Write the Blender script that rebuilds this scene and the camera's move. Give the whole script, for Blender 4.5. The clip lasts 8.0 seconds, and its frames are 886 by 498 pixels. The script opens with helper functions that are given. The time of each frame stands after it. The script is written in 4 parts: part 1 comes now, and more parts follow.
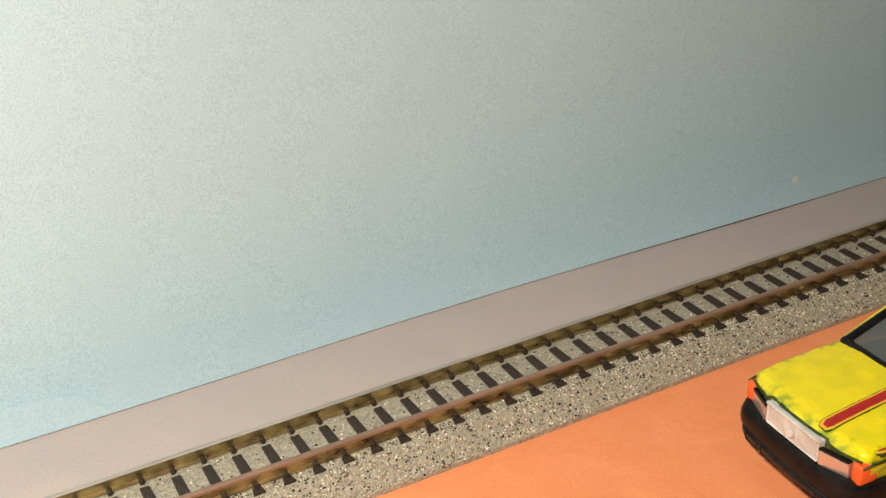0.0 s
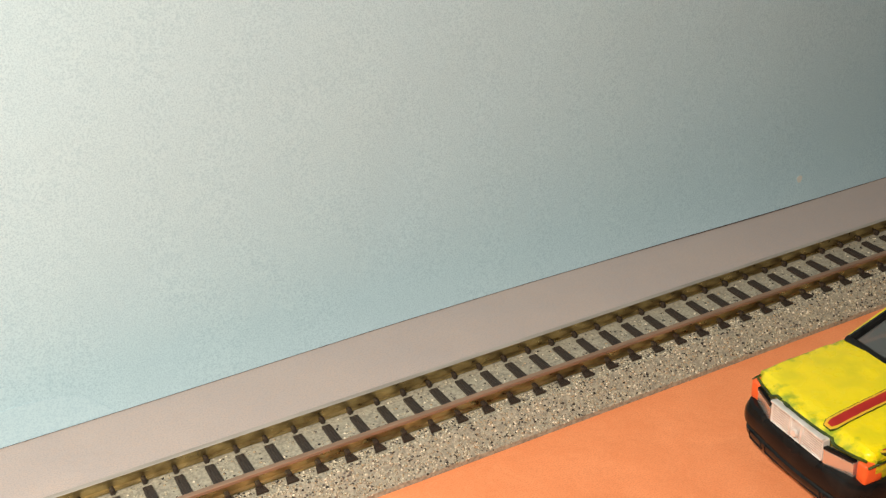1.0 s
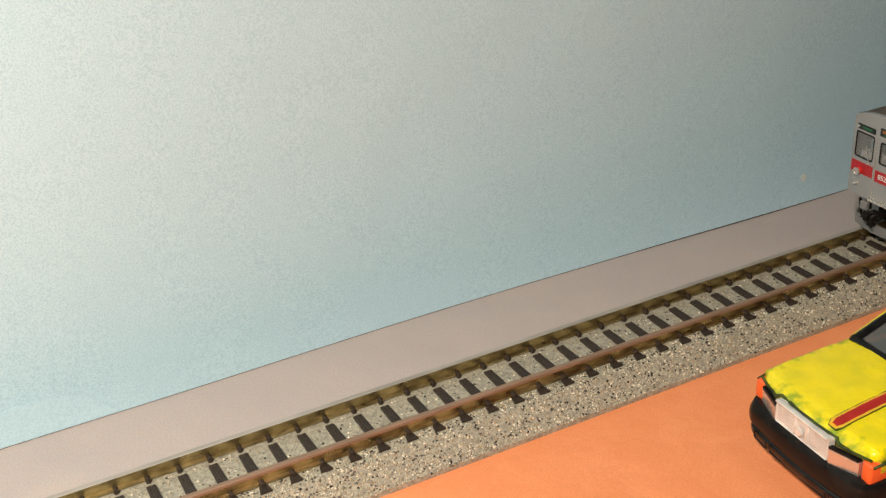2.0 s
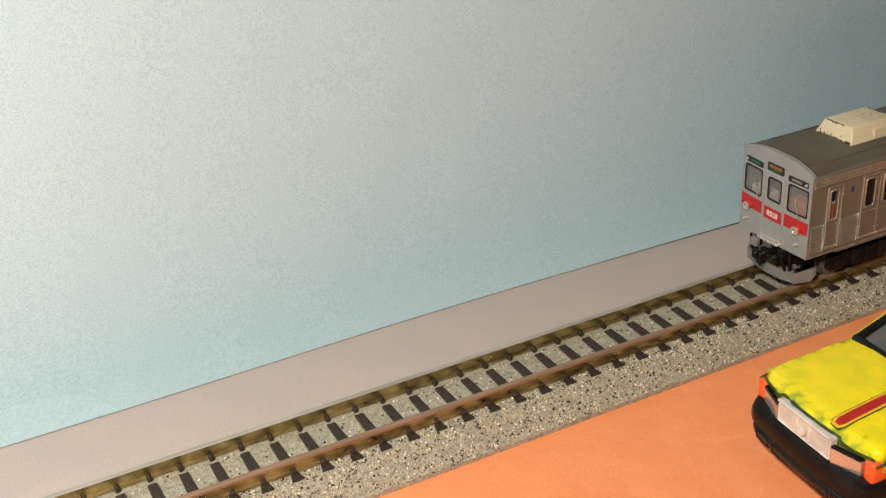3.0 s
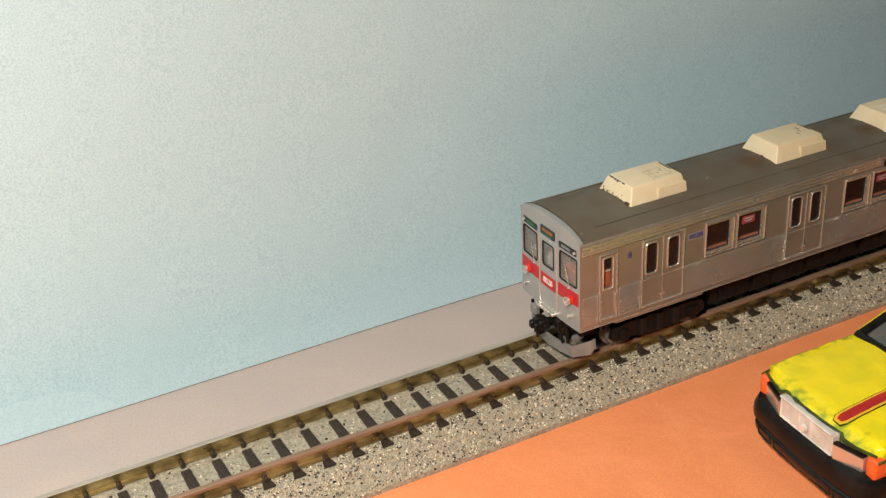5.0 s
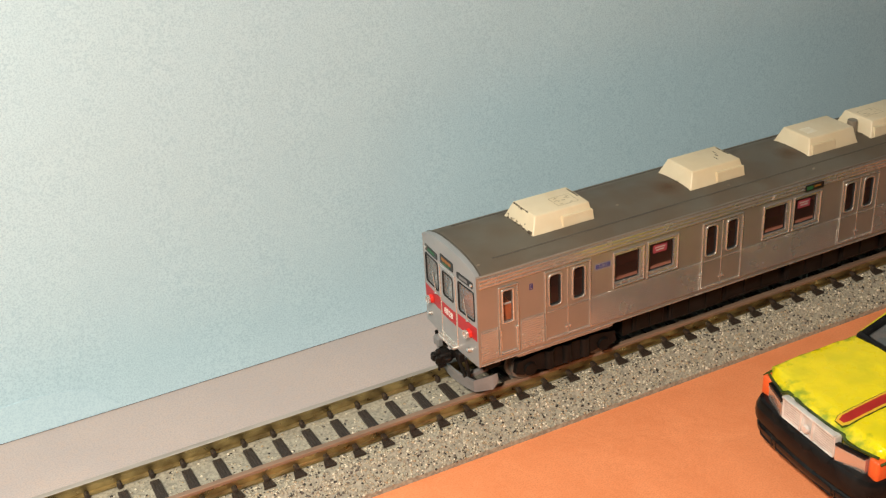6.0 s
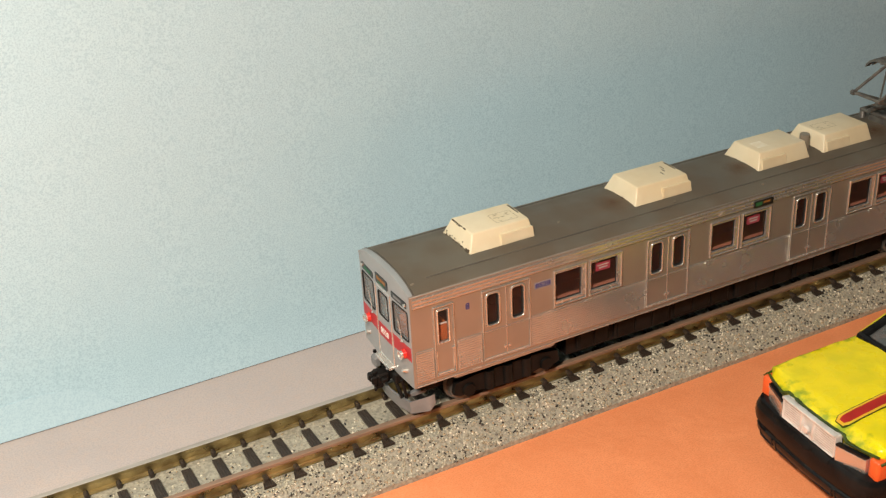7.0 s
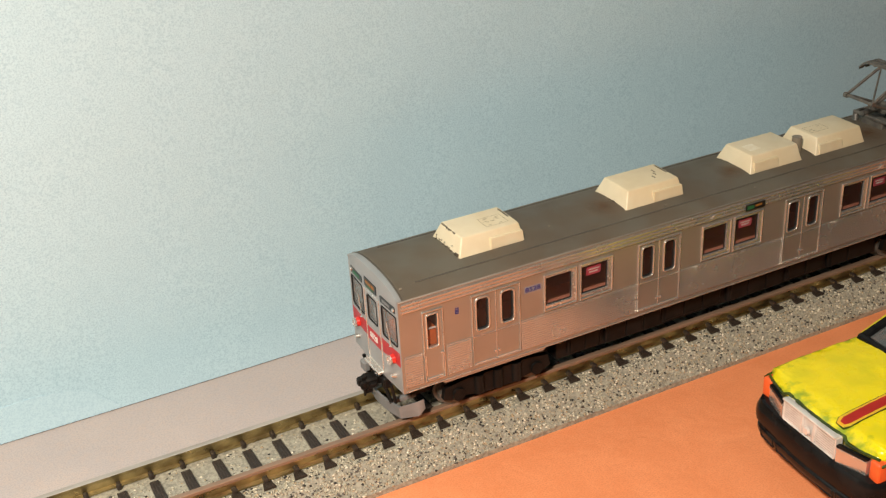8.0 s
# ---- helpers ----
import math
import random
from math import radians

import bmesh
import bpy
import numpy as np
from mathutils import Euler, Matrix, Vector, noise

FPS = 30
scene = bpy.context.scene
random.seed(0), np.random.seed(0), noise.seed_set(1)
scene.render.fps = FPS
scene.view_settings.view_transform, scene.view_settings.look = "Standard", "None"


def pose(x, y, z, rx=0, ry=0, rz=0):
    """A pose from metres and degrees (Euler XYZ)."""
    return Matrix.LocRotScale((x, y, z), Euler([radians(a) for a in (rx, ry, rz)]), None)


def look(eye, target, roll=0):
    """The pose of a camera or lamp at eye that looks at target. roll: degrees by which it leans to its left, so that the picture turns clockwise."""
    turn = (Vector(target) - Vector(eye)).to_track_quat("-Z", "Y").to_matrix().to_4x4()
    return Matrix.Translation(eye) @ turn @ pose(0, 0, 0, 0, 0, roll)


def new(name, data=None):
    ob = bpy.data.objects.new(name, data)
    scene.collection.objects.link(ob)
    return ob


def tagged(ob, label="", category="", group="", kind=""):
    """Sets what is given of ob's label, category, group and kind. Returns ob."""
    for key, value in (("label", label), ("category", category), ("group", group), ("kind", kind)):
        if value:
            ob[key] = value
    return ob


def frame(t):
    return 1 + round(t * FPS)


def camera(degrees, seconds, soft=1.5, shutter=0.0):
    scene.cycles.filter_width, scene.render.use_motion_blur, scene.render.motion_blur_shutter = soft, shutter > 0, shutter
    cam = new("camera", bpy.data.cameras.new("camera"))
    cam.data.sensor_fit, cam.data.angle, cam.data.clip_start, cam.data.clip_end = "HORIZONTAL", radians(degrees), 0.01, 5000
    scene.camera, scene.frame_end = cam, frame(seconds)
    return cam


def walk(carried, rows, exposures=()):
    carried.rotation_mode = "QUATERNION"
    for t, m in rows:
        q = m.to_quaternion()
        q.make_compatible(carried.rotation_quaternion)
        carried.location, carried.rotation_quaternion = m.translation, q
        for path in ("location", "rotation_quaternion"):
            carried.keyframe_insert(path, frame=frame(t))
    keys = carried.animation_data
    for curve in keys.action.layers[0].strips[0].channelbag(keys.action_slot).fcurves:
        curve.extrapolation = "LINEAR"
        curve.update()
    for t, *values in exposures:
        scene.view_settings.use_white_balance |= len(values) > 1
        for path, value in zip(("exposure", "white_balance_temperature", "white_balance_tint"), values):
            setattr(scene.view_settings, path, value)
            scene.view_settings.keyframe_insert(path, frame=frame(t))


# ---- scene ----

MM = 0.001  # all model sizes below are written in millimetres

# ---- camera ----
cam = camera(41.32, 8.0, soft=1.3)


def view(x, y, z, heading, down, lean):
    """A hand-held pose from millimetres, the heading from +y towards +x, the downward tilt and the lean, in degrees."""
    a, b = radians(heading), radians(down)
    eye = Vector((x, y, z)) * MM
    way = Vector((math.sin(a) * math.cos(b), math.cos(a) * math.cos(b), -math.sin(b)))
    return look(eye, eye + way, lean)


PATH = [
    (0.0, -46.29, -148.86, 118.62, 26.68, 27.28, -3.13),
    (0.5, -46.31, -148.69, 118.57, 26.65, 27.29, -3.17),
    (1.0, -46.36, -148.53, 118.18, 26.57, 27.25, -3.19),
    (1.5, -46.42, -148.19, 118.15, 26.50, 27.29, -3.25),
    (3.0, -46.38, -148.26, 117.55, 26.29, 27.20, -3.25),
    (3.5, -46.35, -148.26, 117.50, 26.28, 27.28, -3.27),
    (4.0, -46.28, -148.11, 117.60, 26.24, 27.40, -3.32),
    (4.5, -46.35, -148.08, 117.61, 26.24, 27.42, -3.36),
    (6.0, -46.34, -147.85, 117.25, 26.15, 27.34, -3.22),
    (6.5, -46.60, -147.95, 116.75, 26.20, 27.19, -3.14),
    (7.0, -46.86, -147.66, 116.90, 26.32, 27.25, -3.05),
    (7.5, -46.88, -147.40, 116.95, 26.35, 27.26, -3.00),
    (8.0, -46.70, -147.20, 117.25, 26.34, 27.36, -3.04),
]
walk(cam, [(t, view(*p)) for t, *p in PATH])

# ---- light: a warm desk lamp high to one side, and a weak added fill overhead ----
world = bpy.data.worlds.new("world")
scene.world = world
world.use_nodes = True
world.node_tree.nodes["Background"].inputs[0].default_value = (1.0, 0.90, 0.78, 1)
world.node_tree.nodes["Background"].inputs[1].default_value = 0.02


def area(name, eye, target, size, watts, colour):
    data = bpy.data.lights.new(name, "AREA")
    data.shape, data.size, data.energy, data.color = "DISK", size * MM, watts, colour
    ob = new(name, data)
    ob.matrix_world = look(Vector(eye) * MM, Vector(target) * MM)
    return ob


area("desk_lamp_light", (-131, -183, 232), (-199, 10, -43), 34, 1.81, (1.0, 0.885, 0.745))
# unseen overhead fill, added to lift the ambient level and reflections
area("overhead_fill_light", (300, -500, 1900), (50, 0, 0), 500, 1.4, (1.0, 0.95, 0.88))
scene.view_settings.exposure = 0.0


# ---- materials ----
def material(name, colour, rough=0.5, metal=0.0, second=None, scale=400.0, mix=0.5, bump=0.0, bump_scale=None,
             detail=4.0, contrast=(0.35, 0.65), coat=0.0, rough_var=0.0, fine=None, fine_scale=4000.0, fine_mix=0.3,
             stretch=(1, 1, 1), spec=0.5):
    """Base colour varied at two scales, with roughness variation and a fine relief; scales in cycles per metre."""
    m = bpy.data.materials.new(name)
    m.use_nodes = True
    nt = m.node_tree
    b = nt.nodes["Principled BSDF"]
    b.inputs["Roughness"].default_value, b.inputs["Metallic"].default_value = rough, metal
    b.inputs["Base Color"].default_value = (*colour, 1)
    b.inputs["Coat Weight"].default_value = coat
    b.inputs["Specular IOR Level"].default_value = spec
    co = nt.nodes.new("ShaderNodeTexCoord")
    mp = nt.nodes.new("ShaderNodeMapping")
    mp.inputs["Scale"].default_value = stretch
    nt.links.new(co.outputs["Object"], mp.inputs["Vector"])

    def noise_at(s, d=detail):
        n = nt.nodes.new("ShaderNodeTexNoise")
        n.inputs["Scale"].default_value, n.inputs["Detail"].default_value = s, d
        nt.links.new(mp.outputs["Vector"], n.inputs["Vector"])
        return n

    def ramp(src, lo, hi, top):
        r = nt.nodes.new("ShaderNodeMapRange")
        r.inputs[1].default_value, r.inputs[2].default_value, r.inputs[4].default_value = lo, hi, top
        nt.links.new(src, r.inputs[0])
        return r.outputs[0]

    last = None
    if second:
        n = noise_at(scale)
        mx = nt.nodes.new("ShaderNodeMix")
        mx.data_type = "RGBA"
        mx.inputs[6].default_value, mx.inputs[7].default_value = (*colour, 1), (*second, 1)
        nt.links.new(ramp(n.outputs[0], *contrast, mix * 2), mx.inputs[0])
        last = mx.outputs[2]
    if fine:
        n = noise_at(fine_scale, 2.0)
        mx = nt.nodes.new("ShaderNodeMix")
        mx.data_type = "RGBA"
        mx.inputs[6].default_value, mx.inputs[7].default_value = (*colour, 1), (*fine, 1)
        if last:
            nt.links.new(last, mx.inputs[6])
        nt.links.new(ramp(n.outputs[0], 0.4, 0.65, fine_mix * 2), mx.inputs[0])
        last = mx.outputs[2]
    if last:
        nt.links.new(last, b.inputs["Base Color"])
    if rough_var:
        n = noise_at(scale * 2.3)
        r = nt.nodes.new("ShaderNodeMapRange")
        r.inputs[1].default_value, r.inputs[2].default_value = 0.3, 0.7
        r.inputs[3].default_value, r.inputs[4].default_value = rough - rough_var, rough + rough_var
        nt.links.new(n.outputs[0], r.inputs[0])
        nt.links.new(r.outputs[0], b.inputs["Roughness"])
    if bump:
        n = noise_at(bump_scale or scale * 4)
        k = nt.nodes.new("ShaderNodeBump")
        k.inputs["Strength"].default_value, k.inputs["Distance"].default_value = bump, 0.0002
        nt.links.new(n.outputs[0], k.inputs["Height"])
        nt.links.new(k.outputs[0], b.inputs["Normal"])
    return m


def glass(name, tint, rough=0.03, alpha=0.35):
    m = bpy.data.materials.new(name)
    m.use_nodes = True
    b = m.node_tree.nodes["Principled BSDF"]
    b.inputs["Base Color"].default_value = (*tint, 1)
    b.inputs["Roughness"].default_value = rough
    b.inputs["Alpha"].default_value = alpha
    return m


def paper(name, colour, cloudy, fibre, grain, cloud_scale=40.0, rough=0.85):
    """Matt cut paper: cloudy tone, short fibres and a fine tooth, with a soft relief."""
    m = bpy.data.materials.new(name)
    m.use_nodes = True
    nt = m.node_tree
    b = nt.nodes["Principled BSDF"]
    b.inputs["Roughness"].default_value, b.inputs["Specular IOR Level"].default_value = rough, 0.3
    co = nt.nodes.new("ShaderNodeTexCoord")
    last, heights = None, []
    for scale, detail, other, lo, hi, amount, warp in ((cloud_scale, 3.0, cloudy, 0.35, 0.65, 1.0, 0.4), (620.0, 5.0, fibre, 0.42, 0.66, 0.3, 1.2), (3600.0, 2.0, grain, 0.42, 0.66, 0.7, 0.0)):
        n = nt.nodes.new("ShaderNodeTexNoise")
        n.inputs["Scale"].default_value, n.inputs["Detail"].default_value, n.inputs["Distortion"].default_value = scale, detail, warp
        nt.links.new(co.outputs["Object"], n.inputs["Vector"])
        r = nt.nodes.new("ShaderNodeMapRange")
        r.inputs[1].default_value, r.inputs[2].default_value, r.inputs[4].default_value = lo, hi, amount
        nt.links.new(n.outputs[0], r.inputs[0])
        mx = nt.nodes.new("ShaderNodeMix")
        mx.data_type = "RGBA"
        mx.inputs[6].default_value, mx.inputs[7].default_value = (*colour, 1), (*other, 1)
        if last:
            nt.links.new(last, mx.inputs[6])
        nt.links.new(r.outputs[0], mx.inputs[0])
        last = mx.outputs[2]
        heights.append(n.outputs[0])
    nt.links.new(last, b.inputs["Base Color"])
    normal = None
    for h, strength, dist in ((heights[0], 0.4, 0.0009), (heights[1], 0.1, 0.00022), (heights[2], 0.12, 0.0002)):
        k = nt.nodes.new("ShaderNodeBump")
        k.inputs["Strength"].default_value, k.inputs["Distance"].default_value = strength, dist
        nt.links.new(h, k.inputs["Height"])
        if normal:
            nt.links.new(normal, k.inputs["Normal"])
        normal = k.outputs[0]
    nt.links.new(normal, b.inputs["Normal"])
    return m


M_SKY = paper("blue_paper", (0.482, 0.662, 0.748), (0.49, 0.667, 0.742), (0.41, 0.582, 0.675), (0.33, 0.50, 0.602))
M_SKYPALE = paper("pale_blue_paper", (0.495, 0.67, 0.755), (0.505, 0.675, 0.75), (0.43, 0.61, 0.705), (0.37, 0.55, 0.655))
M_LILAC = paper("greyish_pink_paper", (0.505, 0.43, 0.398), (0.465, 0.405, 0.388), (0.55, 0.41, 0.33), (0.37, 0.335, 0.335), 70.0)
M_ORANGE = paper("orange_paper", (0.90, 0.325, 0.14), (0.84, 0.285, 0.115), (0.90, 0.36, 0.17), (0.74, 0.24, 0.095), 110.0, 0.8)
M_TABLE = material("table_wood", (0.30, 0.20, 0.12), 0.5, second=(0.22, 0.14, 0.08), scale=30, stretch=(1, 8, 1))
# near-black colour that paints the shadow in the gap under the backdrop
M_GAPSHADE = material("dark_gap_shade", (0.06, 0.05, 0.045), 0.9, second=(0.09, 0.075, 0.06), scale=80)
M_PLASTER = material("wall_paint", (0.62, 0.58, 0.52), 0.9, second=(0.58, 0.55, 0.5), scale=3)
M_DOT = material("pale_smudge", (0.66, 0.66, 0.62), 0.9, second=(0.60, 0.63, 0.61), scale=900)
M_BALLAST = material("ballast_bed", (0.34, 0.32, 0.25), 0.6, second=(0.42, 0.39, 0.305), scale=700, fine=(0.10, 0.09, 0.08),
                     fine_scale=2200, fine_mix=0.25, bump=0.8, bump_scale=1800)
M_SLEEPER = material("dark_brown_plastic", (0.024, 0.017, 0.013), 0.4, second=(0.05, 0.036, 0.027), scale=900, bump=0.5,
                     bump_scale=1500, stretch=(6, 0.6, 1), spec=0.35)
M_RAIL = material("nickel_silver_rail", (0.66, 0.53, 0.27), 0.36, metal=1.0, second=(0.24, 0.175, 0.085), scale=420, mix=0.4,
                  rough_var=0.12, stretch=(0.6, 1, 1))
# far rail head: the pale grey reflection is put into its base colour
M_RAILGREY = material("grey_rail_head", (0.40, 0.37, 0.33), 0.65, metal=0.2, second=(0.30, 0.28, 0.245), scale=500, stretch=(0.2, 1, 1))
M_RAILTOP = material("worn_rail_head", (0.34, 0.22, 0.15), 0.5, metal=0.35, second=(0.26, 0.17, 0.115), scale=500,
                     rough_var=0.1, stretch=(0.2, 1, 1))
M_SILVER = material("silver_paint", (0.445, 0.42, 0.38), 0.42, metal=0.75, second=(0.41, 0.385, 0.345), scale=150,
                    rough_var=0.05, bump=0.06, bump_scale=6000)
M_FRONT = material("light_grey_front_paint", (0.37, 0.38, 0.38), 0.42, metal=0.25, second=(0.335, 0.345, 0.345), scale=200, rough_var=0.05)
M_CHROME = material("bright_trim", (0.76, 0.73, 0.68), 0.24, metal=0.75, rough_var=0.05, second=(0.7, 0.66, 0.6), scale=800)
M_TRIM = material("silver_trim", (0.62, 0.59, 0.54), 0.25, metal=0.75, second=(0.54, 0.51, 0.465), scale=120, rough_var=0.04)
M_ROOF = material("grey_roof_paint", (0.245, 0.226, 0.182), 0.5, second=(0.275, 0.247, 0.192), scale=90, fine=(0.20, 0.125, 0.07),
                  fine_scale=140, fine_mix=0.2, rough_var=0.07)
M_ROOFLINE = material("dark_roof_seam", (0.075, 0.062, 0.048), 0.6, second=(0.10, 0.085, 0.065), scale=200)
M_CREAM = material("cream_plastic", (0.755, 0.665, 0.475), 0.42, second=(0.71, 0.59, 0.38), scale=120, mix=0.4, fine=(0.52, 0.39, 0.21),
                   fine_scale=420, fine_mix=0.06, rough_var=0.08, bump=0.15, bump_scale=1500)


def stain_material():
    """A thin brown film that fades out from its middle in blotches."""
    m = bpy.data.materials.new("rust_stain")
    m.use_nodes = True
    nt = m.node_tree
    b = nt.nodes["Principled BSDF"]
    b.inputs["Base Color"].default_value, b.inputs["Roughness"].default_value = (0.16, 0.075, 0.03, 1), 0.6
    co = nt.nodes.new("ShaderNodeTexCoord")
    flat = nt.nodes.new("ShaderNodeVectorMath")
    flat.operation = "MULTIPLY"
    flat.inputs[1].default_value = (1, 1, 0)
    far = nt.nodes.new("ShaderNodeVectorMath")
    far.operation = "LENGTH"
    r = nt.nodes.new("ShaderNodeMapRange")
    r.inputs[1].default_value, r.inputs[2].default_value, r.inputs[4].default_value = 0.0030, 0.0003, 1.0
    n = nt.nodes.new("ShaderNodeTexNoise")
    n.inputs["Scale"].default_value, n.inputs["Detail"].default_value = 380.0, 5.0
    k = nt.nodes.new("ShaderNodeMath")
    k.operation = "MULTIPLY"
    nt.links.new(co.outputs["Object"], flat.inputs[0])
    nt.links.new(flat.outputs[0], far.inputs[0])
    nt.links.new(far.outputs["Value"], r.inputs[0])
    nt.links.new(co.outputs["Object"], n.inputs["Vector"])
    nt.links.new(r.outputs[0], k.inputs[0])
    nt.links.new(n.outputs[0], k.inputs[1])
    nt.links.new(k.outputs[0], b.inputs["Alpha"])
    return m


M_STAIN = stain_material()
M_FADED = material("faded_print", (0.36, 0.29, 0.18), 0.6, second=(0.5, 0.42, 0.26), scale=900)
M_PATCH = material("pale_patch", (0.88, 0.82, 0.66), 0.5, second=(0.78, 0.68, 0.48), scale=700)
M_GRIMESHADE = material("dark_grime_shade", (0.08, 0.06, 0.04), 0.8)
M_BLACK = material("black_underfloor", (0.006, 0.0055, 0.005), 0.42, second=(0.012, 0.010, 0.009), scale=300, bump=0.2, spec=0.16)
M_GUNMETAL = material("pantograph_metal", (0.19, 0.18, 0.155), 0.45, metal=0.35, second=(0.12, 0.11, 0.10), scale=600)
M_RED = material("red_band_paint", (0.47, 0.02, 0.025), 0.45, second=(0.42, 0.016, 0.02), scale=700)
M_LENS = material("silvered_lens", (0.62, 0.50, 0.45), 0.18, metal=0.5, second=(0.45, 0.34, 0.30), scale=900, coat=0.5)
M_LAMPRED = material("red_lamp_housing", (0.68, 0.03, 0.02), 0.25, second=(0.60, 0.022, 0.018), scale=700, coat=0.4)
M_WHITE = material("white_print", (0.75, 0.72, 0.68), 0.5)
M_PINK = material("pink_sticker", (0.55, 0.06, 0.11), 0.5)
M_BLUEINK = material("blue_print", (0.03, 0.035, 0.16), 0.5)
M_LABEL = material("bluish_label", (0.33, 0.32, 0.35), 0.45, metal=0.3, second=(0.28, 0.27, 0.31), scale=900)
M_SIGNBLACK = material("black_sign", (0.012, 0.012, 0.012), 0.35)
M_GREENINK = material("green_print", (0.025, 0.14, 0.05), 0.5)
M_AMBER = material("amber_print", (0.30, 0.13, 0.025), 0.5)
M_INTERIOR = material("brown_interior", (0.50, 0.19, 0.12), 0.6, second=(0.38, 0.13, 0.08), scale=200)
M_SEAT = material("orange_cab_interior", (0.68, 0.19, 0.06), 0.6, second=(0.6, 0.15, 0.05), scale=300)
# tints carry reflections: brown of the orange paper, grey of the backdrop
M_GLASS = glass("side_glass", (0.10, 0.05, 0.04), 0.05, 0.16)
M_GLASSF = glass("front_glass", (0.34, 0.36, 0.36), 0.06, 0.3)
M_RUBBER = material("window_rubber", (0.02, 0.02, 0.02), 0.6, spec=0.2)
M_PLOW = material("grey_plow_paint", (0.235, 0.235, 0.235), 0.5, metal=0.0, second=(0.18, 0.18, 0.18), scale=400)
M_YELLOW = material("hand_painted_yellow", (0.84, 0.66, 0.005), 0.36, second=(0.68, 0.60, 0.01), scale=130, mix=0.5, fine=(0.30, 0.43, 0.015),
                    fine_scale=330, fine_mix=0.14, bump=1.0, bump_scale=380, rough_var=0.12, coat=0.2)


def brushed_on_yellow():
    """Thick brushed paint, thin and greenish where it runs out at the nose and the wings."""
    m = material("brushed_bonnet_yellow", (0.93, 0.75, 0.003), 0.3, second=(0.86, 0.72, 0.004), scale=130, mix=0.5, fine=(0.40, 0.48, 0.012),
                 fine_scale=300, fine_mix=0.12, bump=1.0, bump_scale=420, rough_var=0.1, coat=0.3)
    nt = m.node_tree
    b = nt.nodes["Principled BSDF"]
    co = nt.nodes.new("ShaderNodeTexCoord")
    sep = nt.nodes.new("ShaderNodeSeparateXYZ")
    nt.links.new(co.outputs["Object"], sep.inputs[0])
    n = nt.nodes.new("ShaderNodeTexNoise")
    n.inputs["Scale"].default_value, n.inputs["Detail"].default_value = 640.0, 4.0
    nt.links.new(co.outputs["Object"], n.inputs["Vector"])

    def calc(op, a, b_, c=None):
        k = nt.nodes.new("ShaderNodeMath")
        k.operation = op
        for i, v in enumerate((a, b_, c)):
            if isinstance(v, (int, float)):
                k.inputs[i].default_value = v
            elif v is not None:
                nt.links.new(v, k.inputs[i])
        return k.outputs[0]

    def fade(v, lo, hi):
        r = nt.nodes.new("ShaderNodeMapRange")
        r.inputs[1].default_value, r.inputs[2].default_value = lo, hi
        nt.links.new(v, r.inputs[0])
        return r.outputs[0]

    edge = calc("MAXIMUM", fade(sep.outputs[0], 0.0062, 0.003), fade(calc("ABSOLUTE", sep.outputs[1], 0.0), 0.0098, 0.0125))
    thin = fade(calc("MULTIPLY_ADD", edge, 0.4, n.outputs[0]), 0.74, 1.0)
    mx = nt.nodes.new("ShaderNodeMix")
    mx.data_type = "RGBA"
    mx.inputs[7].default_value = (0.30, 0.38, 0.012, 1)
    nt.links.new(b.inputs["Base Color"].links[0].from_socket, mx.inputs[6])
    nt.links.new(thin, mx.inputs[0])
    nt.links.new(mx.outputs[2], b.inputs["Base Color"])
    return m


M_BONNET = brushed_on_yellow()
M_GREEN = material("green_under_paint", (0.012, 0.022, 0.008), 0.25, second=(0.05, 0.085, 0.01), scale=420, mix=0.5)
M_CARRED = material("red_stripe_paint", (0.46, 0.02, 0.014), 0.45, second=(0.38, 0.015, 0.01), scale=500)
M_GOLD = material("yellow_orange_stripe", (0.85, 0.45, 0.03), 0.4, second=(0.75, 0.5, 0.03), scale=500)
M_CARBLACK = material("black_bumper_plastic", (0.005, 0.005, 0.0055), 0.17, second=(0.012, 0.012, 0.012), scale=300, rough_var=0.05, spec=0.2)
M_GRILLE = material("silver_grille_plating", (0.93, 0.91, 0.87), 0.24, metal=0.35, second=(0.76, 0.73, 0.69), scale=500)
M_GRILLEBACK = material("grille_backing", (0.13, 0.10, 0.085), 0.5, metal=0.3, second=(0.16, 0.125, 0.11), scale=500)
M_SIGNAL = material("orange_signal_paint", (0.88, 0.14, 0.03), 0.4, second=(0.8, 0.12, 0.025), scale=500)
M_HEADLAMP = material("plated_headlamp", (0.80, 0.72, 0.66), 0.22, metal=0.8, second=(0.74, 0.70, 0.66), scale=300)
M_CARGLASS = glass("windscreen_glass", (0.10, 0.11, 0.11), 0.08, 0.75)
M_TYRE = material("black_tyre", (0.015, 0.015, 0.015), 0.6)


# ---- building helpers ----
def part(name, bm, mat, parent=None, label="", smooth=False, at=None):
    """Links a bmesh, drawn in millimetres, as one mesh object under a thing or a part."""
    bmesh.ops.recalc_face_normals(bm, faces=bm.faces)
    bm.transform(Matrix.Scale(MM, 4))
    me = bpy.data.meshes.new(name)
    bm.to_mesh(me)
    bm.free()
    me.materials.append(mat)
    if smooth:
        me.shade_smooth()
        me.set_sharp_from_angle(angle=radians(40))
    ob = new(name, me)
    if parent:
        ob.parent = parent
    if at:
        ob.location = Vector(at) * MM
    if label:
        ob["label"] = label
    return ob


def thing(name, label, category, m=None, group="", kind=""):
    ob = new(name)
    ob.empty_display_size = 0.01
    if m:
        ob.matrix_world = m
    return tagged(ob, label, category, group, kind)


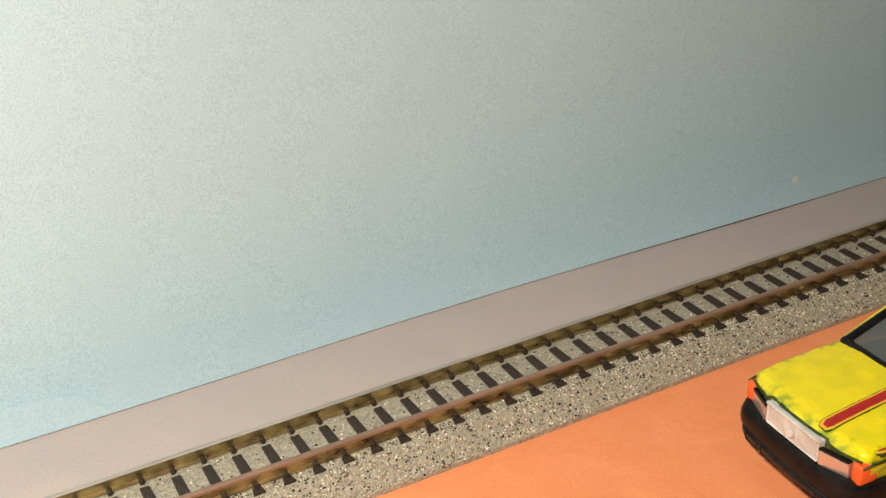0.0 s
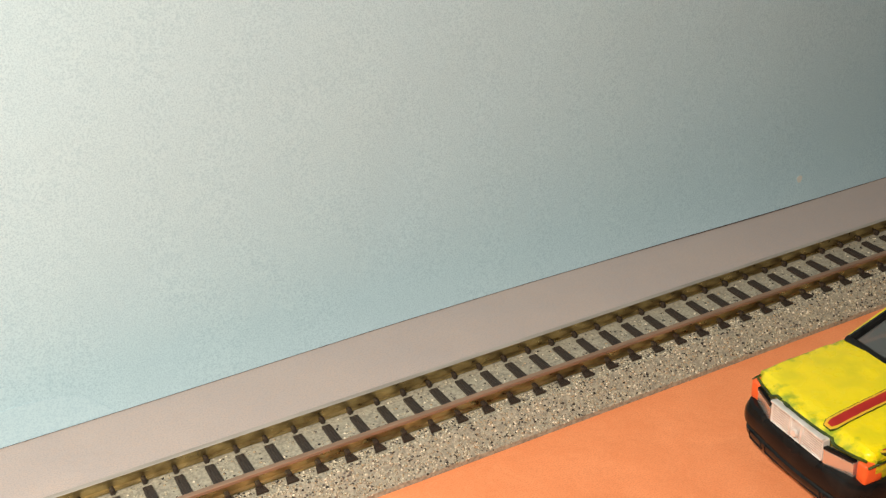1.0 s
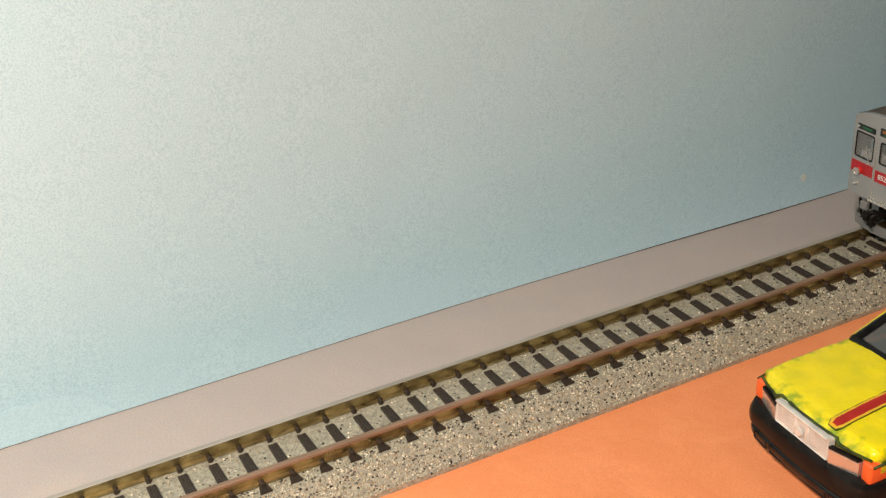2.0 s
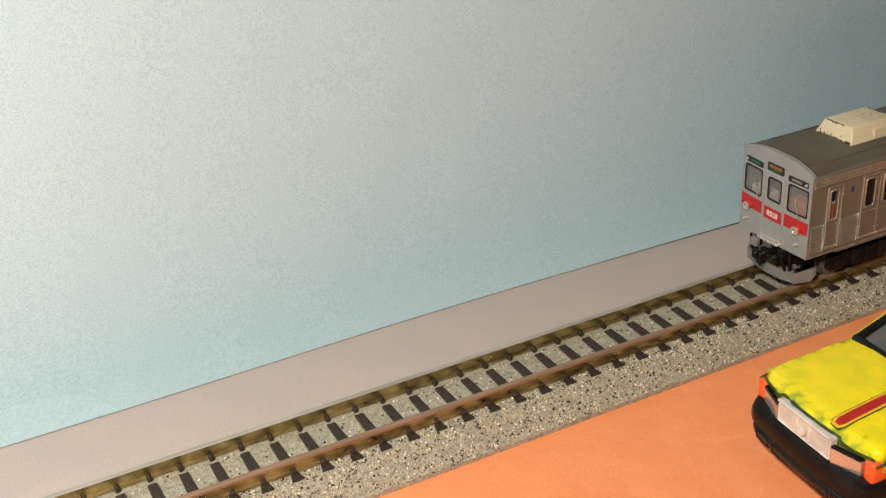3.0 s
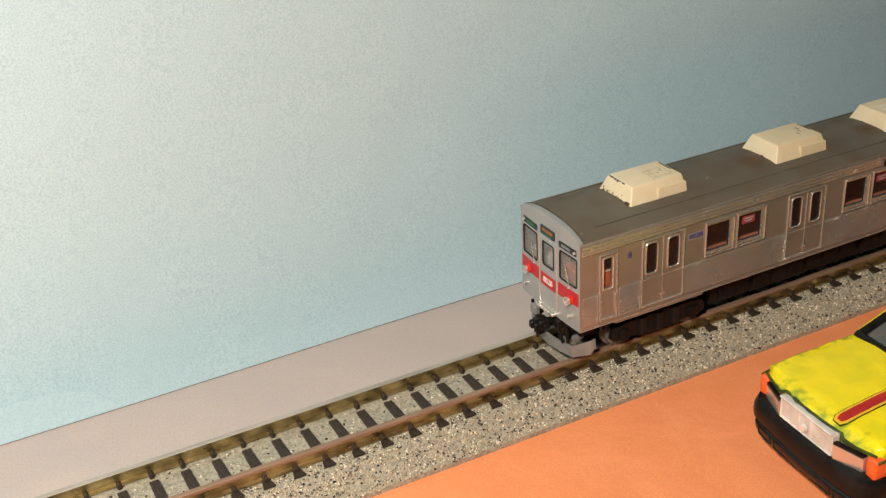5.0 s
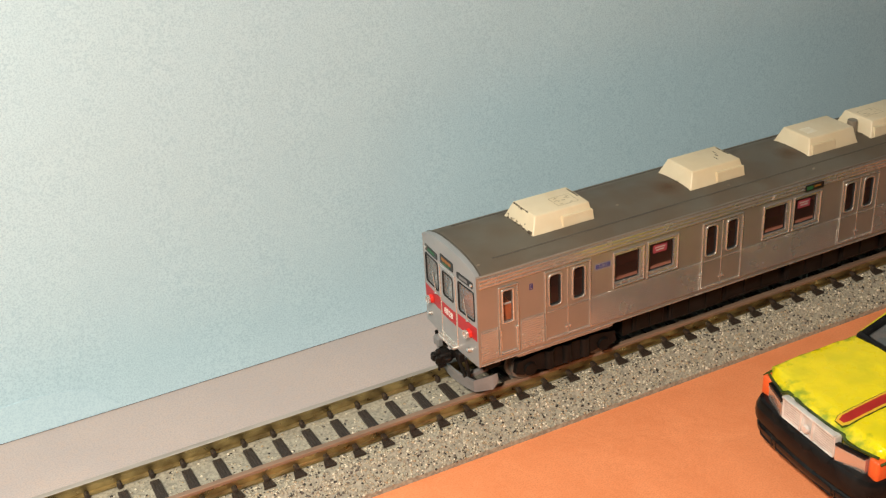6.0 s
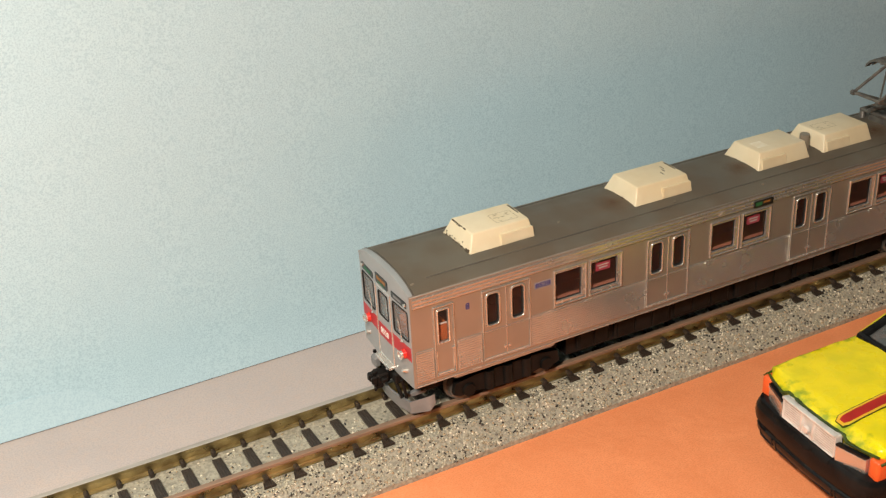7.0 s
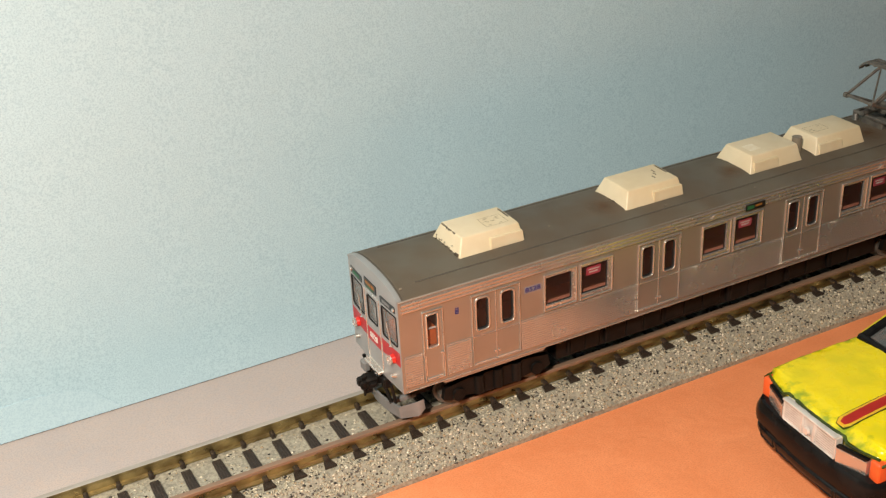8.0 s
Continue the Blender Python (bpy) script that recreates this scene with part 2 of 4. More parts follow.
def box(bm, x0, x1, y0, y1, z0, z1, bevel=0.0, seg=1):
    b = bmesh.new()
    bmesh.ops.create_cube(b, size=1)
    b.transform(Matrix.Translation(((x0 + x1) / 2, (y0 + y1) / 2, (z0 + z1) / 2)) @ Matrix.Diagonal((abs(x1 - x0), abs(y1 - y0), abs(z1 - z0), 1)))
    if bevel:
        bmesh.ops.bevel(b, geom=b.edges[:], offset=bevel, segments=seg, affect="EDGES", profile=0.5)
    join(bm, b)
    return bm


def join(bm, b):
    off = [bm.verts.new(v.co) for v in b.verts]
    b.verts.index_update()
    for f in b.faces:
        bm.faces.new([off[v.index] for v in f.verts])
    b.free()


def rod(bm, a, c, r, n=6):
    a, c = Vector(a), Vector(c)
    b = bmesh.new()
    bmesh.ops.create_cone(b, cap_ends=True, segments=n, radius1=r, radius2=r, depth=(c - a).length)
    b.transform(Matrix.Translation((a + c) / 2) @ (c - a).to_track_quat("Z", "Y").to_matrix().to_4x4())
    join(bm, b)
    return bm


def disc(bm, centre, axis, r0, r1, depth, n=20):
    b = bmesh.new()
    bmesh.ops.create_cone(b, cap_ends=True, segments=n, radius1=r0, radius2=r1, depth=depth)
    b.transform(Matrix.Translation(centre) @ Vector(axis).to_track_quat("Z", "Y").to_matrix().to_4x4())
    join(bm, b)
    return bm


def rounded(u0, u1, v0, v1, r, n=4):
    """A rounded rectangle as a list of points, anticlockwise."""
    out = []
    for cu, cv, a0 in ((u1 - r, v1 - r, 0), (u0 + r, v1 - r, 90), (u0 + r, v0 + r, 180), (u1 - r, v0 + r, 270)):
        for i in range(n + 1):
            a = radians(a0 + 90 * i / n)
            out.append((cu + r * math.cos(a), cv + r * math.sin(a)))
    return out


def prism(bm, pts, place, h0, h1):
    lo = [bm.verts.new(place(u, v, h0)) for u, v in pts]
    hi = [bm.verts.new(place(u, v, h1)) for u, v in pts]
    n = len(pts)
    bm.faces.new(lo[::-1])
    bm.faces.new(hi)
    for i in range(n):
        bm.faces.new((lo[i], lo[(i + 1) % n], hi[(i + 1) % n], hi[i]))
    return bm


def ring(bm, outer, inner, place, h0, h1):
    n = len(outer)
    o0, o1 = [bm.verts.new(place(u, v, h0)) for u, v in outer], [bm.verts.new(place(u, v, h1)) for u, v in outer]
    i0, i1 = [bm.verts.new(place(u, v, h0)) for u, v in inner], [bm.verts.new(place(u, v, h1)) for u, v in inner]
    for i in range(n):
        j = (i + 1) % n
        for q in ((o0[i], o0[j], o1[j], o1[i]), (i0[j], i0[i], i1[i], i1[j]), (o1[i], o1[j], i1[j], i1[i]), (o0[j], o0[i], i0[i], i0[j])):
            bm.faces.new(q)
    return bm


def plate(place, u0, u1, v0, v1, h0, h1, r=0.0, n=3):
    bm = bmesh.new()
    return prism(bm, rounded(u0, u1, v0, v1, r, n) if r else [(u0, v0), (u1, v0), (u1, v1), (u0, v1)], place, h0, h1)


def bead(place, u0, u1, v0, v1, h):
    """A thin raised bead with a half-round top."""
    bm = bmesh.new()
    w = min(u1 - u0, v1 - v0)
    prev = None
    for k, lift in ((0.0, 0.0), (0.06, 0.55), (0.22, 0.9), (0.5, 1.0)):
        d = k * w * 0.98
        row = [bm.verts.new(place(*q, h * lift)) for q in ((u0 + d, v0 + d), (u1 - d, v0 + d), (u1 - d, v1 - d), (u0 + d, v1 - d))]
        if prev:
            for i in range(4):
                bm.faces.new((prev[i], prev[(i + 1) % 4], row[(i + 1) % 4], row[i]))
        else:
            bm.faces.new(row)
        prev = row
    bm.faces.new(prev)
    return bm


def frame_ring(place, u0, u1, v0, v1, w, h0, h1, r=0.0, n=4):
    """A window or door frame whose section is rounded on its outer face."""
    r = max(r, 0.02)
    bm = bmesh.new()
    loops = []
    for k, lift in ((0.0, 0.0), (0.05, 0.6), (0.25, 0.95), (0.5, 1.0), (0.75, 0.95), (0.95, 0.6), (1.0, 0.0)):
        d = k * w
        loops.append([bm.verts.new(place(u, v, h0 + (h1 - h0) * lift)) for u, v in rounded(u0 + d, u1 - d, v0 + d, v1 - d, max(r - d * 0.6, 0.02), n)])
    for a, b in zip(loops, loops[1:] + loops[:1]):
        for i in range(len(a)):
            j = (i + 1) % len(a)
            bm.faces.new((a[i], a[j], b[j], b[i]))
    return bm


# ---- the setting: unseen room, table, paper sheets, backdrop ----
def backdrop_line(x):
    """The foot of the standing sheet, which bows a little."""
    return 33.2 + 0.7 * math.exp(-((x - 35) / 38) ** 2) - 0.8 / (1 + math.exp(-(x - 112) / 12)) - 0.012 * max(0.0, min(x, 220) - 65) - 0.3 * math.exp(-((x - 122) / 24) ** 2)


def setting():
    # room shell out of view, added for reflections and bounced light
    tagged(part("floor", box(bmesh.new(), -2000, 2200, -2200, 1800, -760, -740), M_PLASTER), "unseen room floor added for bounced light", "floor", kind="structure")
    tagged(part("ceiling", box(bmesh.new(), -2000, 2200, -2200, 1800, 2000, 2020), M_PLASTER), "unseen pale ceiling added for bounced light", "ceiling", kind="structure")
    for name, b in (("wall_north", (-2000, 2200, 1800, 1820)), ("wall_south", (-2000, 2200, -2220, -2200)),
                    ("wall_west", (-2020, -2000, -2200, 1800)), ("wall_east", (2200, 2220, -2200, 1800))):
        tagged(part(name, box(bmesh.new(), *b, -740, 2000), M_PLASTER), "unseen room wall added for bounced light", "wall", kind="structure")
    table = thing("table", "plain brown wooden table under the papers", "table", kind="structure")
    part("tabletop", box(bmesh.new(), -500, 700, -420, 320, -26, -1.0, 3, 2), M_TABLE, table)
    for x in (-440, 640):
        for y in (-360, 260):
            part("leg", box(bmesh.new(), x - 25, x + 25, y - 25, y + 25, -740, -26, 3), M_TABLE, table)
    tagged(part("paper_sheet", box(bmesh.new(), -260, 460, -60, 60, -1.0, -0.3), M_LILAC), "greyish pink paper sheet lying flat behind the track",
           "paper", kind="structure")
    tagged(part("orange_paper_sheet", box(bmesh.new(), -160, 300, -260, -11.6, -0.3, 0.0), M_ORANGE), "bright orange paper sheet lying along the track",
           "paper", kind="structure")
    # backdrop: a sheet of blue paper standing on edge, faintly wavy
    bm = bmesh.new()
    nx, nz = 180, 75
    rows = []
    for side in (0, 1):
        grid = []
        for k in range(nz + 1):
            row = []
            for i in range(nx + 1):
                x = -260 + 720 * i / nx
                foot = -0.08 + 0.18 * math.exp(-((x - 118) / 26) ** 2)
                z = foot + (300 - foot) * k / nz
                w = 0.5 * noise.noise(Vector((x * 0.012, z * 0.014, 3))) * min(1, z / 40)
                w += 0.13 * noise.noise(Vector((x * 0.05 + z * 0.03, z * 0.045, 8))) * min(1, z / 15)
                w += 0.10 * noise.noise(Vector((x * 0.11 - z * 0.05, x * 0.03 + z * 0.06, 5))) * min(1, z / 15)
                row.append(bm.verts.new((x, backdrop_line(x) + w + 0.15 * side, z)))
            grid.append(row)
        rows.append(grid)
        for k in range(nz):
            for i in range(nx):
                bm.faces.new((grid[k][i], grid[k][i + 1], grid[k + 1][i + 1], grid[k + 1][i]))
    a, b = rows
    for i in range(nx):
        bm.faces.new((a[0][i], a[0][i + 1], b[0][i + 1], b[0][i]))
        bm.faces.new((a[nz][i], a[nz][i + 1], b[nz][i + 1], b[nz][i]))
    for k in range(nz):
        bm.faces.new((a[k][0], a[k + 1][0], b[k + 1][0], b[k][0]))
        bm.faces.new((a[k][nx], a[k + 1][nx], b[k + 1][nx], b[k][nx]))
    wall = tagged(part("backdrop", bm, M_SKY, smooth=True), "pale blue paper sheet standing upright as a sky backdrop", "backdrop", kind="structure")
    bm = bmesh.new()
    pts = [(134.8 + (0.75 + 0.15 * math.sin(3 * a)) * math.cos(a), 6.3 + (0.95 + 0.1 * math.cos(2 * a)) * math.sin(a)) for a in [2 * math.pi * i / 14 for i in range(14)]]
    prism(bm, pts, lambda u, v, h: (u, backdrop_line(u) - 0.02 - h, v), -0.1, 0.08)
    over = [(-80, 0.2), (-22, 0.2), (-26, 4.5), (-30, 6.3), (-36, 7.1), (-41, 6.9), (-80, 5.6)]
    part("paper_overlap", prism(bmesh.new(), over, lambda u, v, h: (u, backdrop_line(u) - h, v), -0.05, 0.07), M_SKYPALE, wall, "slightly paler overlapping piece of blue paper")
    # added board behind the sheet, dark so that the foot gap reads as shadow
    board = bmesh.new()
    xs = [-255 + 710 * i / 90 for i in range(91)]
    prism(board, [(x, backdrop_line(x) + 1.2) for x in xs] + [(455, 38.5), (-255, 38.5)], lambda u, v, h: (u, v, h), -0.3, 200)
    part("added_backing", board, M_GAPSHADE, wall, "added dark board behind the paper, darkening the gap")
    # dark strip close behind the foot: the gap's shadow line as a solid
    strip = bmesh.new()
    prism(strip, [(x, backdrop_line(x) + 0.18) for x in xs] + [(x, backdrop_line(x) + 1.1) for x in reversed(xs)], lambda u, v, h: (u, v, h), -0.3, 2.5)
    part("foot_shade_strip", strip, M_GAPSHADE, wall, "dark strip standing in for the shadow under the paper's foot")
    part("smudge", bm, M_DOT, wall, "small pale smudge")


# ---- the track ----
GAUGE, HEAD, ZTOP, ZTIE, PITCH = 9.7, 0.9, 7.0, 5.17, 4.98
X0, X1 = -160.0, 345.0


def track():
    t = thing("model_railway_track", "straight model railway track with brown sleepers on grey ballast", "railway track")
    # roadbed
    bm = bmesh.new()
    prof = [(-12.5, 0), (-12.5, 0.9), (-9.0, 4.55), (-8.2, 4.75), (8.2, 4.75), (9.0, 4.55), (12.5, 0.9), (12.5, 0)]
    ends = [[bm.verts.new((x, y, z)) for y, z in prof] for x in (X0, X1)]
    n = len(prof)
    for i in range(n):
        bm.faces.new((ends[0][i], ends[0][(i + 1) % n], ends[1][(i + 1) % n], ends[1][i]))
    bm.faces.new(ends[0])
    bm.faces.new(ends[1])
    bed = part("roadbed", bm, M_BALLAST, t)
    # rails: foot, web and head
    for s in (-1, 1):
        y = s * (GAUGE / 2 + HEAD / 2)
        prof = [(-0.85, 4.95), (0.85, 4.95), (0.85, 5.2), (0.34, 5.4), (0.32, 6.3), (HEAD / 2, 6.42), (HEAD / 2, 7.02), (HEAD / 2 - 0.12, 7.12),
                (-HEAD / 2 + 0.12, 7.12), (-HEAD / 2, 7.02), (-HEAD / 2, 6.42), (-0.32, 6.3), (-0.34, 5.4), (-0.85, 5.2)]
        bm = bmesh.new()
        ends = [[bm.verts.new((x, y + dy, z)) for dy, z in prof] for x in (X0, X1)]
        for i in range(len(prof)):
            bm.faces.new((ends[0][i], ends[0][(i + 1) % len(prof)], ends[1][(i + 1) % len(prof)], ends[1][i]))
        bm.faces.new(ends[0])
        bm.faces.new(ends[1])
        rail = part("rail", bm, M_RAIL, t)
        bm = bmesh.new()
        box(bm, X0, X1, y - HEAD / 2 - 0.03, y + HEAD / 2 + 0.03, 6.5 if s < 0 else 6.95, 7.14, 0.08)
        part("rail_head", bm, M_RAILTOP if s < 0 else M_RAILGREY, rail, "brownish tarnished rail head" if s < 0 else "rail head with the wall's grey reflection painted on")
    # sleepers with chairs, one mesh shared
    bm = bmesh.new()
    prism(bm, [(-0.86, -3.5), (0.86, -3.5), (0.72, 2.75), (-0.72, 2.75)], lambda u, v, h: (u, v, h), 4.4, ZTIE)
    for k in (-0.46, -0.02, 0.42):
        box(bm, k - 0.1, k + 0.1, -3.4, 2.6, 5.0, ZTIE + 0.06, 0.03)
    for s in (-1, 1):
        # flared sleeper end, narrow neck of the chair, and the inner clip
        prism(bm, [(-0.98, s * 8.03), (0.98, s * 8.03), (0.66, s * 6.55), (-0.66, s * 6.55)], lambda u, v, h: (u, v, h), 4.2, ZTIE)
        for k in (-0.5, 0.0, 0.5):
            box(bm, k - 0.1, k + 0.1, *sorted((s * 6.7, s * 7.95)), 5.0, ZTIE + 0.06, 0.03)
        box(bm, -0.42, 0.42, *sorted((s * 5.5, s * 6.75)), 4.7, 5.75, 0.16, 2)
        box(bm, -0.4, 0.4, *sorted((s * 3.7, s * 4.95)), 4.7, 5.8, 0.25, 2)
    first = part("sleeper", bm, M_SLEEPER, t)
    lo, hi = math.ceil((X0 + 3) / PITCH), math.floor((X1 - 3) / PITCH)
    first.location = (lo * PITCH * MM + 0.001, 0, 0)
    for i in range(lo + 1, hi + 1):
        ob = new("sleeper", first.data)
        ob.parent = t
        ob.location = (i * PITCH * MM + 0.001, 0, 0)
    return t, bed


# ---- the model train car; local x runs from the cab front backwards, z from the rail head ----
HW, LENGTH, ZB, ZE = 9.1, 129.5, 7.5, 23.85
DOOR0, DOORW, DPITCH = 12.2, 8.75, 31.35
DOORS = [DOOR0 + DPITCH * i for i in range(4)]
WINDOWS = [(25.25 + DPITCH * i, 31.6 + DPITCH * i) for i in range(3)] + [(32.05 + DPITCH * i, 38.55 + DPITCH * i) for i in range(3)] + [(119.3, 125.6)]


def near_side(u, v, h):
    return (u, -HW - h, v)


def far_side(u, v, h):
    return (u, HW + h, v)


def front_face(u, v, h):
    return (-h - 0.35 * (1 - (u / HW) ** 2), u, v)


def holed_panel(place, u_range, v_range, holes, depth):
    us = sorted({*u_range, *[k for h in holes for k in h[:2]]})
    vs = sorted({*v_range, *[k for h in holes for k in h[2:]]})
    bm = bmesh.new()
    grid = {}

    def vert(i, j, h):
        if (i, j, h) not in grid:
            grid[i, j, h] = bm.verts.new(place(us[i], vs[j], h))
        return grid[i, j, h]

    solid = {(i, j) for i in range(len(us) - 1) for j in range(len(vs) - 1)
             if not any(a <= us[i] and us[i + 1] <= b and c <= vs[j] and vs[j + 1] <= d for a, b, c, d in holes)}
    for i, j in solid:
        for h in (0, -depth):
            bm.faces.new([vert(i, j, h), vert(i + 1, j, h), vert(i + 1, j + 1, h), vert(i, j + 1, h)])
        for di, dj, e in ((-1, 0, ((i, j), (i, j + 1))), (1, 0, ((i + 1, j), (i + 1, j + 1))), (0, -1, ((i, j), (i + 1, j))), (0, 1, ((i, j + 1), (i + 1, j + 1)))):
            if (i + di, j + dj) not in solid:
                (a, b), (c, d) = e
                bm.faces.new([vert(a, b, 0), vert(c, d, 0), vert(c, d, -depth), vert(a, b, -depth)])
    return bm


def roof_height(y):
    """The roof's curve: flat crown, tight shoulders."""
    k = abs(y) / HW
    return ZE + 1.8 * (1 - min(1.0, k) ** 2.5) ** 0.82


def corrugation(place, u0, u1, v0, v1, step=0.42, rise=0.17):
    """Pressed beads: a row of low rounded ridges."""
    bm = bmesh.new()
    n = int(round((v1 - v0) / step))
    step = (v1 - v0) / n
    pts = []
    for i in range(n):
        v = v0 + step * (i + 0.5)
        pts += [(v - 0.36 * step, 0.05), (v - 0.2 * step, rise), (v + 0.2 * step, rise), (v + 0.36 * step, 0.05)]
    a = [bm.verts.new(place(u0, v, h)) for v, h in pts]
    b = [bm.verts.new(place(u1, v, h)) for v, h in pts]
    n = len(pts)
    for k in range(n - 1):
        bm.faces.new((a[k], a[k + 1], b[k + 1], b[k]))
    c = [bm.verts.new(place(u, v, 0.0)) for u, v in ((u0, v0), (u0, v1), (u1, v1), (u1, v0))]
    bm.faces.new([c[0]] + a + [c[1]])
    bm.faces.new([c[3]] + b + [c[2]])
    bm.faces.new((c[0], a[0], b[0], c[3]))
    bm.faces.new((c[1], a[n - 1], b[n - 1], c[2]))
    return bm


def flat_text(name, words, size, place_matrix, mat, parent):
    """Built-in letters turned into a thin mesh, on the side of the car."""
    cu = bpy.data.curves.new(name, "FONT")
    cu.body, cu.size, cu.extrude, cu.align_x, cu.align_y, cu.offset = words, size * MM, 0.00003, "CENTER", "CENTER", size * MM * 0.018
    ob = new(name, cu)
    bpy.context.view_layer.update()
    me = bpy.data.meshes.new_from_object(ob.evaluated_get(bpy.context.evaluated_depsgraph_get()))
    bpy.data.objects.remove(ob)
    me.materials.clear()
    me.materials.append(mat)
    out = new(name, me)
    out.parent = parent
    out.matrix_local = place_matrix
    return out


def side_of_car(t, place, s):
    holes = [(4.55, 6.35, 14.4, 20.1)]
    for x in DOORS:
        holes += [(x + 0.85, x + 3.15, 14.75, 20.35), (x + 5.35, x + 7.65, 14.75, 20.35)]
    for a, b in WINDOWS:
        holes.append((a + 0.3, b - 0.75, 15.2, 20.45))
    wall = part("side_wall", holed_panel(place, (0.0, LENGTH), (ZB, ZE), holes, 0.55), M_SILVER, t)
    # lower sill, deeper over the bogies
    for a, b in ((6.7, 25.7), (103.5, 122.8)):
        part("sill", prism(bmesh.new(), [(a, ZB), (a + 0.5, ZB - 0.4), (b - 0.5, ZB - 0.4), (b, ZB)], place, -0.5, 0.02), M_SILVER, wall)
    part("sill_bead", bead(place, 0.3, LENGTH - 0.3, ZB + 0.02, ZB + 0.26, 0.12), M_TRIM, wall, smooth=True)
    part("eaves_beading", corrugation(place, 0.4, LENGTH - 0.4, 21.5, 23.35, 0.6, 0.26), M_TRIM, wall, "pressed beads along the eaves")
    part("gutter", bead(place, 0.0, LENGTH, 23.5, 23.8, 0.16), M_SILVER, wall, smooth=True)
    # corrugated skirts between the doors
    spans = [(0.45, 3.5), (7.75, 12.0)] + [(DOORS[i] + DOORW + 0.1, DOORS[i + 1] - 0.1) for i in range(3)] + [(DOORS[3] + DOORW + 0.1, LENGTH - 0.5)]
    for a, b in spans:
        part("corrugated_panel", corrugation(place, a, b, 8.35, 13.7, 0.40, 0.17), M_TRIM, wall, "fine horizontal corrugation")
        part("belt_bead", bead(place, a, b, 13.72, 13.92, 0.13), M_TRIM, wall, smooth=True)
        for u in (a, b - 0.14):
            part("edge_bead", bead(place, u, u + 0.14, 8.2, 13.9, 0.13), M_TRIM, wall, smooth=True)
    # cab door
    cab = part("cab_door", plate(place, 3.95, 7.15, 8.75, 14.35, 0, 0.05), M_SILVER, t, "narrow cab door")
    part("door_frame", frame_ring(place, 3.7, 7.35, 8.45, 20.95, 0.26, 0, 0.3, 0.15), M_TRIM, cab, smooth=True)
    part("window_frame", frame_ring(place, 4.3, 6.6, 14.15, 20.35, 0.32, 0, 0.2, 0.35), M_CHROME, cab, "bright window frame", smooth=True)
    part("pane", plate(place, 4.5, 6.4, 14.35, 20.15, -0.35, -0.2), M_GLASS, cab)
    part("inner_rail", plate(place, 4.5, 6.4, 17.2, 17.45, -0.75, -0.6), M_WHITE, cab)
    part("handle", box(bmesh.new(), 6.65, 7.1, *sorted((s * (HW + 0.05), s * (HW + 0.35))), 12.9, 13.2, 0.06), M_CHROME, cab, "small bright handle")
    part("step_edge", bead(place, 4.1, 6.9, 8.75, 9.05, 0.28), M_CHROME, cab, smooth=True)
    for u in (3.98, 6.9):
        part("handrail", plate(place, u, u + 0.15, 9.6, 13.2, 0.02, 0.25), M_CHROME, cab)
    # passenger doors
    for x in DOORS:
        door = part("passenger_door", frame_ring(place, x, x + DOORW, 8.45, 21.15, 0.22, 0, 0.28, 0.12), M_TRIM, t, "pair of sliding door leaves", smooth=True)
        for a, b in ((x + 0.25, x + DOORW / 2 - 0.06), (x + DOORW / 2 + 0.06, x + DOORW - 0.25)):
            part("door_leaf", plate(place, a, b, 8.7, 13.6, 0, 0.06), M_SILVER, door)
            part("foot_plate", bead(place, a + 0.1, b - 0.1, 8.62, 8.9, 0.2), M_CHROME, door, smooth=True)
        part("centre_seam", bead(place, x + DOORW / 2 - 0.1, x + DOORW / 2 + 0.1, 8.7, 21.0, 0.13), M_TRIM, door, smooth=True)
        part("waist_bead", bead(place, x + 0.2, x + DOORW - 0.2, 13.62, 13.76, 0.1), M_TRIM, door, smooth=True)
        for k in (-0.5, 0.2):
            part("door_pull", plate(place, x + DOORW / 2 + k, x + DOORW / 2 + k + 0.28, 9.9, 10.3, 0.0, 0.3), M_CHROME, door)
        for a in (x + 0.62, x + 5.12):
            part("window_frame", frame_ring(place, a, a + 2.76, 14.45, 20.6, 0.36, 0, 0.24, 0.75), M_TRIM, door, "bright rounded window frame", smooth=True)
            part("rubber", frame_ring(place, a + 0.3, a + 2.46, 14.75, 20.3, 0.25, -0.3, 0.02, 0.6), M_RUBBER, door)
            part("pane", plate(place, a + 0.35, a + 2.4, 14.8, 20.25, -0.4, -0.28), M_GLASS, door)
    # windows
    for i, (a, b) in enumerate(WINDOWS):
        win = part("window", frame_ring(place, a, b, 14.3, 20.95, 0.36, 0, 0.34, 0.12), M_TRIM, t, "square window with bright frame", smooth=True)
        part("window_frame", ring(bmesh.new(), rounded(a + 0.2, b - 0.35, 14.8, 20.7, 0.1), rounded(a + 0.42, b - 0.95, 15.25, 20.35, 0.1), place, -0.2, 0.18), M_CHROME, win)
        part("rubber", ring(bmesh.new(), rounded(a + 0.3, b - 0.75, 15.1, 20.45, 0.15), rounded(a + 0.5, b - 1.0, 15.3, 20.28, 0.15), place, -0.5, -0.2), M_RUBBER, win)
        part("pane", plate(place, a + 0.32, b - 0.7, 15.15, 20.45, -0.45, -0.32), M_GLASS, win)
        if 3 <= i <= 5:
            part("sticker", plate(place, a + 1.75, a + 4.55, 18.05, 19.55, -0.62, -0.54, 0.15), M_PINK, win, "pink window sticker")
            bm = bmesh.new()
            prism(bm, [(a + 2.05, 18.95), (a + 4.2, 18.95), (a + 4.2, 19.15), (a + 2.05, 19.15)], place, -0.54, -0.5)
